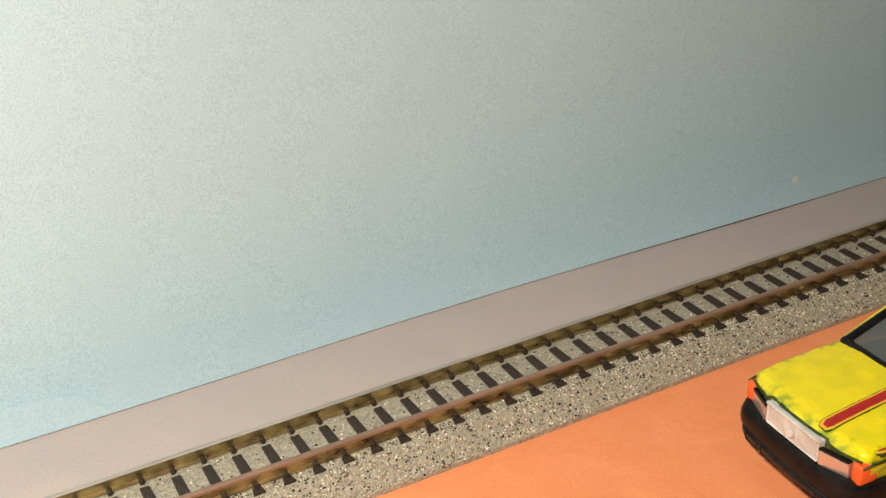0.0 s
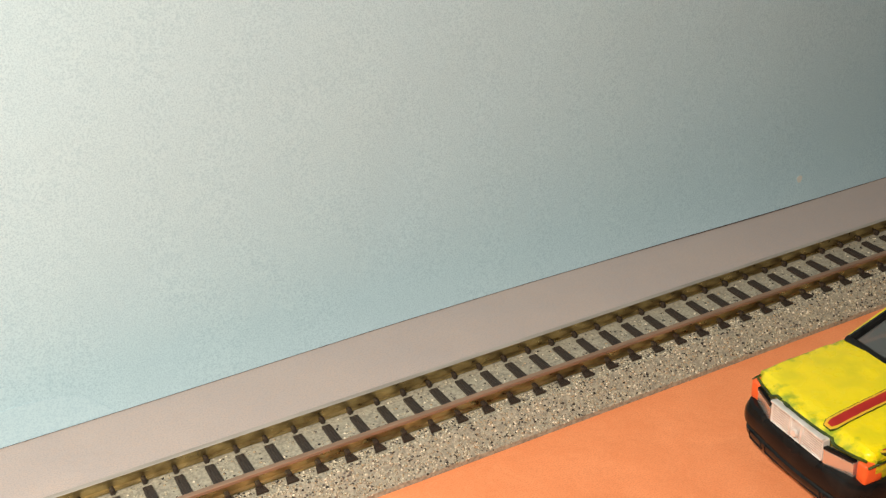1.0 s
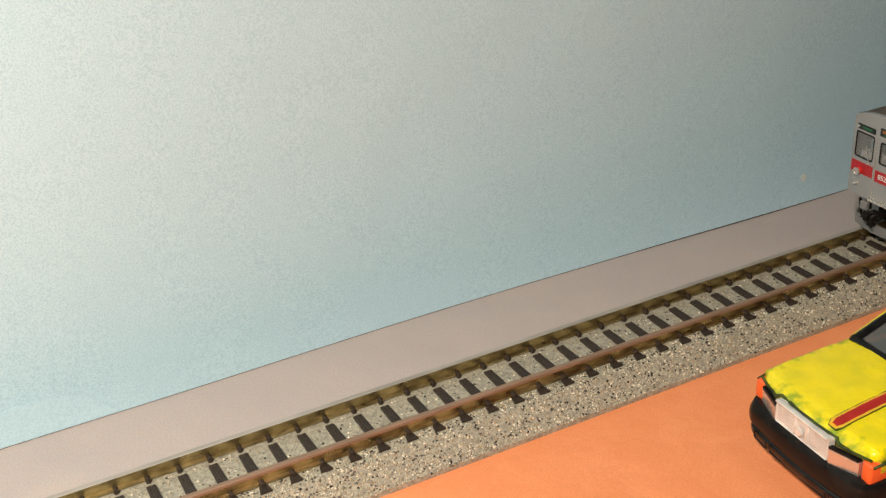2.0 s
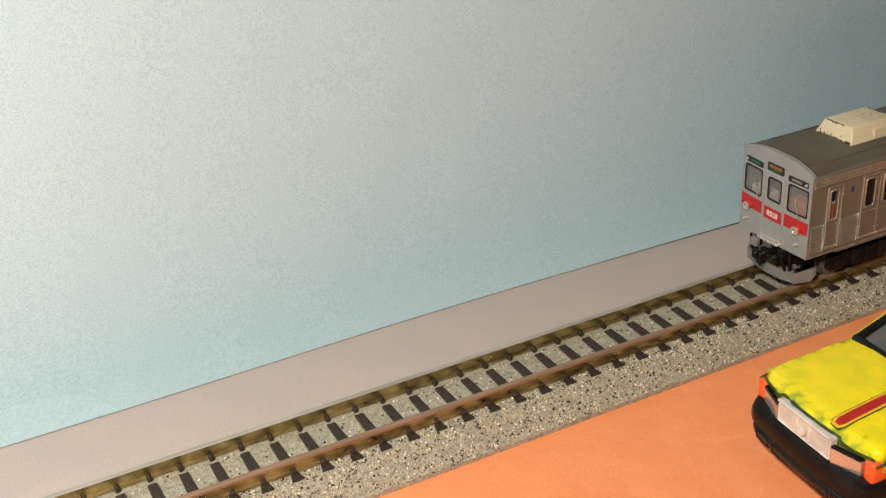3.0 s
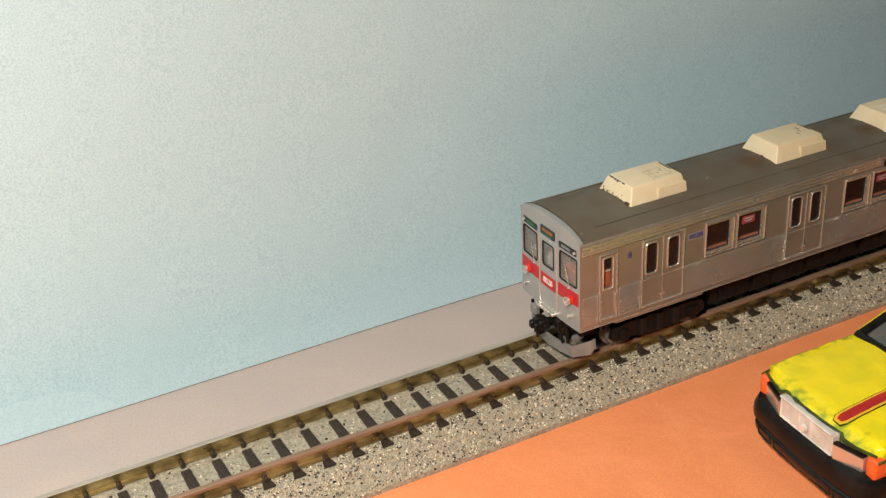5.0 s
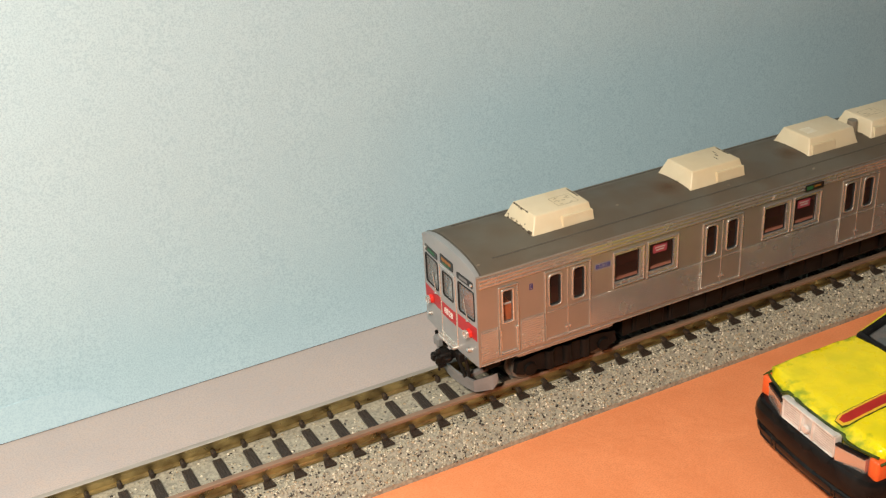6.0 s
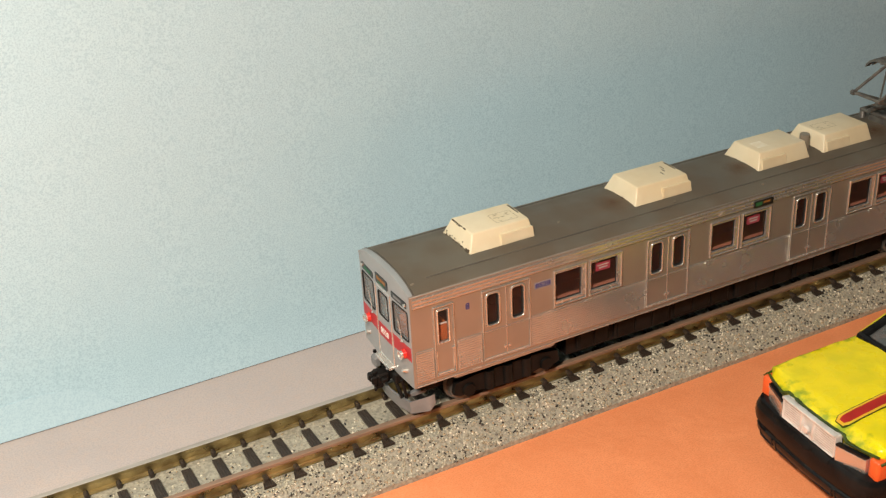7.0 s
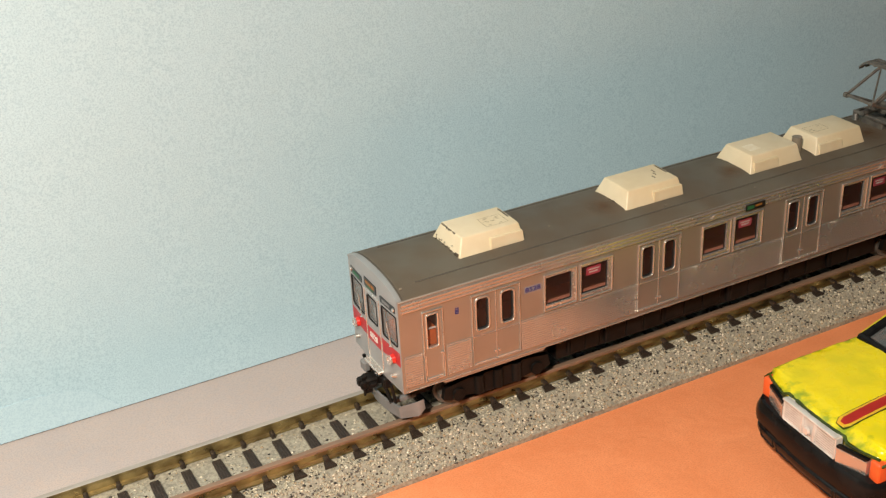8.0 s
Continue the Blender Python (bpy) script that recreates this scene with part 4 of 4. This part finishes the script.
    for x, y, lo, hi in blade:
        q = [bm.verts.new(p) for p in ((x + 0.2, y, lo), (x, y, hi), (x + 0.4, y * 0.985, hi), (x + 0.6, y * 0.985, lo))]
        if prev:
            for j in range(4):
                bm.faces.new((prev[j], prev[(j + 1) % 4], q[(j + 1) % 4], q[j]))
        else:
            bm.faces.new(q)
        prev = q
    bm.faces.new(prev)
    for s in (-1, 1):
        box(bm, -0.4, 4.5, s * 3.2 - 0.4, s * 3.2 + 0.4, 2.2, 3.0, 0.1)
    plow = part("plow", bm, M_PLOW, t, "grey curved snow plow", smooth=True)
    bm = bmesh.new()
    box(bm, -2.9, -0.6, -1.15, 1.15, 4.5, 6.5, 0.3)
    box(bm, -3.7, -2.6, 0.1, 1.3, 4.7, 6.2, 0.25)
    box(bm, -3.8, -2.7, -1.25, -0.55, 4.9, 6.4, 0.25)
    box(bm, -3.3, -2.4, -0.5, 0.3, 5.9, 7.0, 0.2)
    box(bm, -2.4, -1.2, 1.0, 1.9, 5.3, 6.0, 0.15)
    box(bm, -2.4, -1.2, -1.9, -1.0, 5.3, 6.0, 0.15)
    box(bm, -3.0, -1.6, -0.7, 0.7, 3.6, 4.6, 0.2)
    rod(bm, (-3.2, -0.9, 4.9), (-3.2, -0.9, 3.7), 0.22, 6)
    rod(bm, (-0.8, 0, 5.4), (5, 0, 5.0), 0.8, 8)
    part("coupler", bm, M_BLACK, t, "black coupler")
    for s in (-1, 1):
        bm = bmesh.new()
        box(bm, -0.9, 0.3, s * 3.1 - 0.7, s * 3.1 + 0.7, 5.6, 7.5, 0.2)
        rod(bm, (-0.7, s * 2.8, 6.5), (-0.2, s * 4.4, 3.2), 0.32)
        rod(bm, (-0.4, s * 5.2, 7.2), (0.3, s * 5.0, 3.4), 0.3)
        part("air_hose", bm, M_BLACK, t)
    bm = bmesh.new()
    box(bm, -1.6, -0.4, 2.4, 4.2, 5.6, 7.4, 0.25)
    part("jumper_box", bm, M_PLOW, t, "small grey jumper box")


def interior(t):
    bm = bmesh.new()
    box(bm, 1.5, LENGTH - 1, -8.3, 8.3, 8.2, 8.8)
    part("inner_floor", bm, M_INTERIOR, t)
    for s in (-1, 1):
        for i in range(3):
            x0, x1 = DOORS[i] + DOORW + 0.4, DOORS[i + 1] - 0.4
            bench = part("bench_seat", box(bmesh.new(), x0, x1, *sorted((s * 5.0, s * 8.3)), 8.8, 12.2, 0.3), M_INTERIOR, t, "brown bench seat")
            part("backrest", box(bmesh.new(), x0, x1, *sorted((s * 7.6, s * 8.4)), 12.2, 15.4, 0.2), M_INTERIOR, bench)
    # partition's grey paints the backdrop's reflection in the front windows
    part("cab_partition", box(bmesh.new(), 8.6, 9.0, -8.4, 8.4, 8.8, 23.4), M_PLOW, t, "cab partition, grey in place of the wall's reflection")
    part("driving_console", box(bmesh.new(), 1.2, 4.4, -8.0, -2.2, 8.8, 17.2, 0.3), M_SEAT, t, "orange driving console")
    part("cab_cupboard", box(bmesh.new(), 1.2, 3.4, -1.4, 0.4, 8.8, 17.6, 0.3), M_SEAT, t, "orange cab cupboard")
    part("cab_desk", box(bmesh.new(), 1.2, 3.4, 2.4, 8.0, 8.8, 16.3, 0.3), M_WHITE, t, "pale desk behind the cab window")
    part("cab_seat", box(bmesh.new(), 4.5, 6.7, -8.3, -5.6, 8.8, 17.1, 0.2), M_SEAT, t, "orange cab seat")


def model_train():
    t = thing("model_train_car", "silver model commuter train car with red front band", "model train")
    side_of_car(t, near_side, -1)
    side_of_car(t, far_side, 1)
    front_of_car(t)
    part("rear_wall", box(bmesh.new(), LENGTH - 0.6, LENGTH, -HW + 0.05, HW - 0.05, ZB, ZE - 0.05), M_SILVER, t)
    bm = bmesh.new()
    ys = [HW * math.sin(math.pi * (i / 16 - 0.5)) * 0.99 for i in range(17)]
    prism(bm, [(y, roof_height(y) - 0.05) for y in ys], lambda u, v, h: (LENGTH - 0.5 + h, u, v), 0, 0.45)
    part("rear_gable", bm, M_SILVER, t)
    roof_of_car(t)
    pantograph(t)
    underside(t)
    interior(t)
    return t


# ---- the toy car; local x runs from the front bumper backwards ----
def section(half, top, shoulder, low, n=7):
    """Half-outline of the body at one station, from the sill up to the centre line."""
    pts = [(half * 0.97, low), (half, low + (shoulder - low) * 0.5), (half * 0.985, shoulder - 0.9)]
    for i in range(n):
        a = radians(90 * (i + 0.5) / n)
        pts.append((half - 1.3 + 1.3 * math.cos(a) - 0.1, shoulder - 0.9 + (0.9 + (top - shoulder) * 0.5) * math.sin(a)))
    pts.append((half * 0.55, top - (top - shoulder) * 0.15))
    pts.append((0.0, top))
    return pts


def loft(stations):
    bm = bmesh.new()
    prev = None
    for x, pts in stations:
        ring_ = [(y, z) for y, z in pts] + [(-y, z) for y, z in reversed(pts[:-1])]
        row = [bm.verts.new((x, y, z)) for y, z in ring_]
        if prev:
            for i in range(len(row) - 1):
                bm.faces.new((prev[i], prev[i + 1], row[i + 1], row[i]))
            bm.faces.new((prev[-1], prev[0], row[0], row[-1]))
        else:
            bm.faces.new(row)
        prev = row
    bm.faces.new(prev)
    return bm


BONNET = [(2.2, 11.9, 14.2, 13.6), (2.9, 12.6, 14.9, 14.2), (5, 12.9, 15.4, 14.7), (10, 13.0, 15.9, 15.0), (16, 12.9, 16.3, 15.3), (20.9, 12.8, 16.7, 15.5)]


def bonnet_top(u, side):
    """Height of the bonnet at u from the front: on its crown, or at its side shoulder."""
    xs = [b[0] for b in BONNET]
    return float(np.interp(u, xs, [(b[3] + 0.08 if side else b[2] - 0.12 * (b[2] - b[3])) for b in BONNET]))


def toy_car():
    m = pose(60.2 * MM, -45.2 * MM, 0, 0, 0, -3.6)
    c = thing("toy_car", "hand-painted yellow toy saloon car with red stripes and black bumper", "toy car", m)
    # lower body shell in black plastic and painted panels
    st = [(5.6, section(12.3, 11.6, 10.8, 3.6)), (12, section(12.9, 12.4, 11.8, 3.4)), (24, section(13.1, 12.8, 12.2, 3.4)),
          (50, section(13.1, 13.0, 12.4, 3.4)), (70, section(12.7, 12.6, 12.0, 3.6)), (75, section(12.0, 12.0, 11.2, 4.4))]
    part("lower_body", loft(st), M_YELLOW, c, "yellow painted lower body", smooth=True)
    # bonnet
    st = []
    for x, half, top, sh in BONNET:
        st.append((x, section(half, top, sh, 10.5)))
    hood = loft(st)
    for v in hood.verts:
        if v.co.x < 5:
            v.co.x += 1.7 * (abs(v.co.y) / 11.5) ** 2.5
    bmesh.ops.subdivide_edges(hood, edges=hood.edges[:], cuts=3, use_grid_fill=True)
    for v in hood.verts:
        k = noise.noise(v.co * 0.5) * 0.12 + noise.noise(v.co * 1.3) * 0.09 * (2.6 if v.co.x < 5 or abs(v.co.y) > 11.0 else 0.8)
        v.co.z += k
    part("bonnet", hood, M_BONNET, c, "yellow brush-painted bonnet", smooth=True)
    # dark seam line round the bonnet's front edge
    bm = bmesh.new()
    prev = None
    for i in range(25):
        y = -12.0 + 24.0 * i / 24
        x = 2.15 + 1.7 * (abs(y) / 11.5) ** 2.5
        lift = 1.0 if abs(y) < 6.2 else 0.0
        p = (x - 0.1 + 0.4 * lift, y, 13.85 + 0.62 * lift + 0.12 * noise.noise(Vector((0, y * 0.9, 4))))
        if prev:
            rod(bm, prev, p, 0.24 + 0.12 * noise.noise(Vector((3, y * 1.1, 1))), 6)
        prev = p
    part("bonnet_edge", bm, M_GREEN, c, "dark green unpainted bonnet edge", smooth=True)

    for s in (-1, 1):
        bm = bmesh.new()
        prev = None
        for i in range(22):
            u = 3.6 + 17.0 * i / 21
            b = np.interp(u, [q[0] for q in BONNET], [q[1] for q in BONNET]), np.interp(u, [q[0] for q in BONNET], [q[3] for q in BONNET])
            p = (u, s * (float(b[0]) + 0.02), float(b[1]) - 1.15 + 0.15 * noise.noise(Vector((u * 0.7, s, 2))))
            if prev:
                rod(bm, prev, p, 0.2, 6)
            prev = p
        part("bonnet_side_edge", bm, M_GREEN, c, "dark green unpainted side edge", smooth=True)
    # grille
    def nose(u, v, h):
        return (1.6 - h + 0.010 * u * u, u, v)

    g = part("grille", frame_ring(nose, -5.85, 5.85, 10.4, 14.35, 0.4, -0.8, 0.35, 0.35), M_GRILLE, c, "plated radiator grille", smooth=False)
    part("backing", plate(nose, -5.6, 5.6, 10.6, 14.1, -0.8, -0.15), M_GRILLEBACK, g)
    for k in range(8):
        v = 10.95 + 0.39 * k
        part("bar", plate(nose, -5.5, 5.5, v, v + 0.2, -0.15, 0.2), M_GRILLE, g)
    for u in (-1.3, 1.3):
        part("upright_bar", plate(nose, u - 0.12, u + 0.12, 10.9, 13.9, -0.15, 0.26), M_GRILLE, g)
    part("badge", disc(bmesh.new(), nose(0, 12.0, 0.35), (-1, 0, 0), 0.7, 0.55, 0.4, 16), M_GRILLE, g, "small round badge", smooth=True)
    # bright rail over the grille
    bm = bmesh.new()
    box(bm, 1.25, 2.2, -5.7, 5.7, 14.05, 14.45, 0.15, 2)
    part("grille_rail", bm, M_GRILLE, g, smooth=True)
    for s in (-1, 1):
        def lampface(u, v, h, s=s):
            return (1.9 - h + 2.2 * (max(0, abs(u) - 5.5) / 6.5) ** 2, u, v)
        a, b = sorted((s * 5.95, s * 10.6))
        lamp = part("headlight", plate(lampface, a, b, 10.2, 13.0, -1.8, 0.25, 0.2), M_HEADLAMP, c, "plated rectangular headlamp")
        part("brow", plate(lampface, a, b, 13.0, 13.4, -0.3, 0.4, 0.1), M_CARBLACK, lamp)
        part("trim_strip", plate(lampface, a, b, 12.62, 12.88, 0.1, 0.42), M_CHROME, lamp, "bright trim strip")
        bm = bmesh.new()
        y0, y1 = sorted((s * 10.75, s * 12.75))
        box(bm, 3.2, 6.6, y0, y1, 10.2, 13.6, 0.5, 3)
        part("turn_signal", bm, M_SIGNAL, c, "orange painted corner signal", smooth=True)
    # bumper: a black rounded bar that wraps the corners
    bm = bmesh.new()
    prof = [(0.0, 10.6), (-0.9, 10.3), (-1.4, 9.2), (-1.5, 8.0), (-1.4, 7.1), (-0.8, 6.7), (-0.75, 6.1), (-1.05, 5.7), (-1.0, 5.0), (-0.5, 3.9), (0.3, 3.2), (1.6, 3.2), (1.6, 10.4)]
    prev = None
    path = []
    for i in range(41):
        a = -1 + 2 * i / 40
        y = 12.6 * math.sin(a * math.pi / 2)
        k = abs(a)
        x = 2.1 + 0.9 * (abs(y) / 12.3) ** 2 + (0 if k < 0.62 else 9.0 * ((k - 0.62) / 0.38) ** 2.4)
        path.append((x, y))
    for i, (x, y) in enumerate(path):
        q0, q1 = path[max(i - 1, 0)], path[min(i + 1, 40)]
        t = Vector((q1[0] - q0[0], q1[1] - q0[1])).normalized()
        nrm = Vector((t.y, -t.x))
        row = [bm.verts.new((x + nrm.x * u, y + nrm.y * u, z)) for u, z in prof]
        if prev:
            for j in range(len(prof)):
                bm.faces.new((prev[j], prev[(j + 1) % len(prof)], row[(j + 1) % len(prof)], row[j]))
        else:
            bm.faces.new(row)
        prev = row
    bm.faces.new(prev)
    bump = part("bumper", bm, M_CARBLACK, c, "glossy black front bumper", smooth=True)

    def valance(u, v, h):
        return (1.08 + 0.9 * (u / 12.3) ** 2 - h + 0.35 * max(0.0, 5.0 - v), u, v)

    # slots are matt dark plates, not recesses; their shade is in the colour
    for a, b in ((-6.3, 6.0), (-10.2, -7.3), (7.3, 10.2)):
        slot = part("air_slot", plate(valance, a, b, 4.2, 5.55, -0.3, 0.03), M_RUBBER, bump, "dark matt plate painted as a shaded air slot")
        part("slot_rim", frame_ring(valance, a - 0.3, b + 0.3, 3.95, 5.85, 0.26, -0.1, 0.15, 0.35), M_CARBLACK, slot, smooth=True)
    # stripes on the bonnet
    for y, w, back in ((-4.25, 0.8, 0.0), (-11.9, 0.5, 2.6)):
        def top(u):
            return bonnet_top(u, abs(y) > 10)
        for name, ww, lift, mat, u0, lab in (("stripe_edge", w + 0.52, 0.13, M_GREEN, 3.35, "dark green outline"), ("stripe_border", w + 0.38, 0.17, M_GOLD, 3.4, "yellow-orange border"),
                                             ("stripe", w, 0.21, M_CARRED, 3.9, "red painted stripe")):
            bm = bmesh.new()
            prev = None
            for i in range(19):
                u = u0 + back + (20.4 - u0 - back) * i / 18
                wob = 0.08 * noise.noise(Vector((u * 0.8, y, lift * 30))) + (0.06 * (u - 3) if y > -8 else 0)
                hw = ww * (1 if i else 0.6)
                row = [bm.verts.new(p) for p in ((u, y - hw + wob, top(u) + lift - 0.7), (u, y - hw + wob, top(u) + lift), (u, y + hw + wob, top(u) + lift), (u, y + hw + wob, top(u) + lift - 0.7))]
                if prev:
                    for j in range(4):
                        bm.faces.new((prev[j], prev[(j + 1) % 4], row[(j + 1) % 4], row[j]))
                else:
                    bm.faces.new(row)
                prev = row
            bm.faces.new(prev)
            part(name, bm, mat, c, lab)
    # cabin
    sc = bmesh.new()
    low, high = 16.0, 22.8
    q = [(21.3, -11.2, low), (21.3, 11.2, low), (32.6, 8.9, high), (32.6, -8.9, high)]
    r = [(p[0] + 0.5, p[1], p[2] - 0.4) for p in q]
    vs = [[sc.verts.new(p) for p in k] for k in (q, r)]
    sc.faces.new(vs[0])
    sc.faces.new(vs[1])
    for i in range(4):
        sc.faces.new((vs[0][i], vs[0][(i + 1) % 4], vs[1][(i + 1) % 4], vs[1][i]))
    part("windscreen", sc, M_CARGLASS, c, "dark clear windscreen")
    bm = bmesh.new()
    rod(bm, (21.0, -11.6, 16.1), (21.0, 11.6, 16.1), 0.75, 8)
    part("cowl", bm, M_CARBLACK, c, "black cowl below the windscreen", smooth=True)
    for s in (-1, 1):
        bm = bmesh.new()
        rod(bm, (21.1, s * 11.3, 15.9), (32.7, s * 9.1, 22.9), 0.75, 8)
        part("pillar_trim", bm, M_CARBLACK, c, smooth=True)
        bm = bmesh.new()
        rod(bm, (21.5, s * 12.1, 15.6), (33.0, s * 9.9, 23.0), 0.55, 8)
        part("pillar", bm, M_YELLOW, c, "yellow windscreen pillar", smooth=True)
        bm = bmesh.new()
        q = [(25.5, s * 12.0, 15.0), (60, s * 12.0, 15.0), (53, s * 9.9, 22.4), (35, s * 9.9, 22.4)]
        r = [(p[0], p[1] - s * 0.5, p[2]) for p in q]
        vs = [[bm.verts.new(p) for p in k] for k in (q, r)]
        bm.faces.new(vs[0])
        bm.faces.new(vs[1])
        for i in range(4):
            bm.faces.new((vs[0][i], vs[0][(i + 1) % 4], vs[1][(i + 1) % 4], vs[1][i]))
        part("side_window", bm, M_CARGLASS, c)
        part("rear_pillar", rod(bmesh.new(), (62, s * 11.8, 15.0), (53.5, s * 9.7, 23.0), 0.8, 8), M_YELLOW, c, smooth=True)
    st = [(33.4, section(9.6, 23.4, 23.0, 22.4)), (43, section(9.9, 24.2, 23.4, 22.4)), (54, section(9.6, 23.6, 23.0, 22.4))]
    part("roof", loft(st), M_YELLOW, c, "yellow painted roof", smooth=True)
    bm = bmesh.new()
    q = [(54, -9, 22.6), (54, 9, 22.6), (62.5, 11, 15.5), (62.5, -11, 15.5)]
    r = [(p[0] - 0.6, p[1], p[2] - 0.4) for p in q]
    vs = [[bm.verts.new(p) for p in k] for k in (q, r)]
    bm.faces.new(vs[0])
    bm.faces.new(vs[1])
    for i in range(4):
        bm.faces.new((vs[0][i], vs[0][(i + 1) % 4], vs[1][(i + 1) % 4], vs[1][i]))
    part("rear_window", bm, M_CARGLASS, c)
    part("boot_lid", loft([(61.5, section(12.2, 15.6, 14.8, 11)), (72, section(12.0, 15.2, 14.4, 11)), (74.6, section(11.4, 14.0, 13.2, 11))]), M_YELLOW, c, smooth=True)
    part("dashboard", box(bmesh.new(), 22, 28, -10.5, 10.5, 12.5, 15.4, 0.5), M_CARBLACK, c)
    for x in (15.5, 58.5):
        for s in (-1, 1):
            bm = bmesh.new()
            disc(bm, (x, s * 11.6, 5.2), (0, s, 0), 5.2, 5.0, 3.6, 28)
            w = part("wheel", bm, M_TYRE, c, "black toy wheel", smooth=True)
            part("rim", disc(bmesh.new(), (x, s * 13.35, 5.2), (0, s, 0), 3.3, 2.8, 0.5, 20), M_HEADLAMP, w, "plated rim", smooth=True)
    return c


# ---- loose stone grains moulded on the roadbed ----
def ballast_grains(bed):
    rng = np.random.default_rng(5)
    octa = np.array([(1, 0, 0), (-1, 0, 0), (0, 1, 0), (0, -1, 0), (0, 0, 1), (0, 0, -1)], float)
    tri = np.array([(0, 2, 4), (2, 1, 4), (1, 3, 4), (3, 0, 4), (2, 0, 5), (1, 2, 5), (3, 1, 5), (0, 3, 5)])
    count = 26000
    x = rng.uniform(-60, 210, count)
    y = np.where(rng.random(count) < 0.62, rng.uniform(-12.5, -5.6, count), rng.uniform(-5.0, 12.4, count))
    ay = np.abs(y)
    z = np.where(ay < 8.2, 4.75, np.where(ay < 9.0, 4.75 - (ay - 8.2) * 0.25, 4.55 - (ay - 9.0) * 1.043))
    slope = ay > 8.8
    keep = ~((np.abs(((x - 1.0) / PITCH + 0.5) % 1 - 0.5) * PITCH < 1.15) & (ay < 8.3) & ((ay > 6.5) | (ay < 4.0))) & ~((ay > 4.0) & (ay < 6.2)) & (y < 6.2)
    keep &= (rng.random(count) < np.where(slope | (ay > 6.2), 1.0, 0.5))
    x, y, z = x[keep], y[keep], z[keep]
    n = len(x)
    r = rng.uniform(0.15, 0.34, n)
    th = rng.uniform(0, 6.28, n)
    sc = rng.uniform(0.7, 1.25, (n, 6, 1))
    o = octa[None] * sc * r[:, None, None]
    c, s = np.cos(th)[:, None], np.sin(th)[:, None]
    tilt = rng.uniform(-0.7, 0.7, n)[:, None]
    ox, oy, oz = o[..., 0] * c - o[..., 1] * s, o[..., 0] * s + o[..., 1] * c, o[..., 2] * 0.75
    oy, oz = oy * np.cos(tilt) - oz * np.sin(tilt), oy * np.sin(tilt) + oz * np.cos(tilt)
    verts = np.stack([x[:, None] + ox, y[:, None] + oy, z[:, None] + oz], -1)
    faces = (tri[None] + 6 * np.arange(n)[:, None, None]).reshape(-1, 3)
    me = bpy.data.meshes.new("ballast_gravel")
    me.from_pydata((verts.reshape(-1, 3) * MM).tolist(), [], faces.tolist())
    me.materials.append(M_GRAIN)
    me.shade_smooth()
    ob = new("ballast_gravel", me)
    ob.parent = bed
    tagged(ob, "fine mixed pale, grey and black stone grains", kind="stuff")


def grain_material():
    m = bpy.data.materials.new("ballast_gravel")
    m.use_nodes = True
    nt = m.node_tree
    b = nt.nodes["Principled BSDF"]
    b.inputs["Roughness"].default_value = 0.24
    geo = nt.nodes.new("ShaderNodeNewGeometry")
    r = nt.nodes.new("ShaderNodeValToRGB")
    r.color_ramp.interpolation = "CONSTANT"
    stops = [(0.0, (0.41, 0.37, 0.275)), (0.28, (0.52, 0.475, 0.365)), (0.46, (0.31, 0.27, 0.20)), (0.62, (0.43, 0.33, 0.21)), (0.71, (0.74, 0.67, 0.53)), (0.82, (0.035, 0.032, 0.03)), (0.92, (0.13, 0.115, 0.10))]
    r.color_ramp.elements[0].color = (*stops[0][1], 1)
    r.color_ramp.elements[1].position, r.color_ramp.elements[1].color = stops[1][0], (*stops[1][1], 1)
    for p, c in stops[2:]:
        r.color_ramp.elements.new(p).color = (*c, 1)
    nt.links.new(geo.outputs["Random Per Island"], r.inputs[0])
    nt.links.new(r.outputs[0], b.inputs["Base Color"])
    return m


M_GRAIN = grain_material()

# ---- build ----
setting()
TRACK, BED = track()
ballast_grains(BED)
CAR = toy_car()
TRAIN = model_train()

# the distance of the train from its last stop, in millimetres
RUN = [(0.0, 181.0), (0.8, 153.0), (1.7, 121.0), (2.2, 104.8), (2.8, 87.4), (3.0, 82.2), (3.5, 70.7), (4.0, 58.9), (4.5, 46.0), (4.7, 40.5), (5.25, 26.8), (5.8, 16.3),
       (6.0, 13.4), (6.5, 7.2), (7.0, 1.9), (7.25, 0.5), (7.5, 0.0), (8.0, 0.0)]


def run_at(t):
    """Monotone cubic through RUN."""
    ts, xs = [r[0] for r in RUN], [r[1] for r in RUN]
    d = [(xs[i + 1] - xs[i]) / (ts[i + 1] - ts[i]) for i in range(len(ts) - 1)]
    m = [d[0]] + [0.0 if a * b <= 0 else 2 * a * b / (a + b) for a, b in zip(d, d[1:])] + [d[-1]]
    i = max(k for k in range(len(ts) - 1) if ts[k] <= t + 1e-9)
    h = ts[i + 1] - ts[i]
    s = min(1.0, (t - ts[i]) / h)
    return (2 * s ** 3 - 3 * s ** 2 + 1) * xs[i] + (s ** 3 - 2 * s ** 2 + s) * h * m[i] + (3 * s ** 2 - 2 * s ** 3) * xs[i + 1] + (s ** 3 - s ** 2) * h * m[i + 1]


def motions():
    times = [k / 10 for k in range(81)]
    walk(TRAIN, [(t, pose((13.68 + run_at(t)) * MM, 0, ZTOP * MM)) for t in times])
    for wheel, x in WHEELS:
        walk(wheel, [(t, pose(x * MM, 0, 2.85 * MM, 0, math.degrees(run_at(t) / 2.85), 0)) for t in times])


motions()
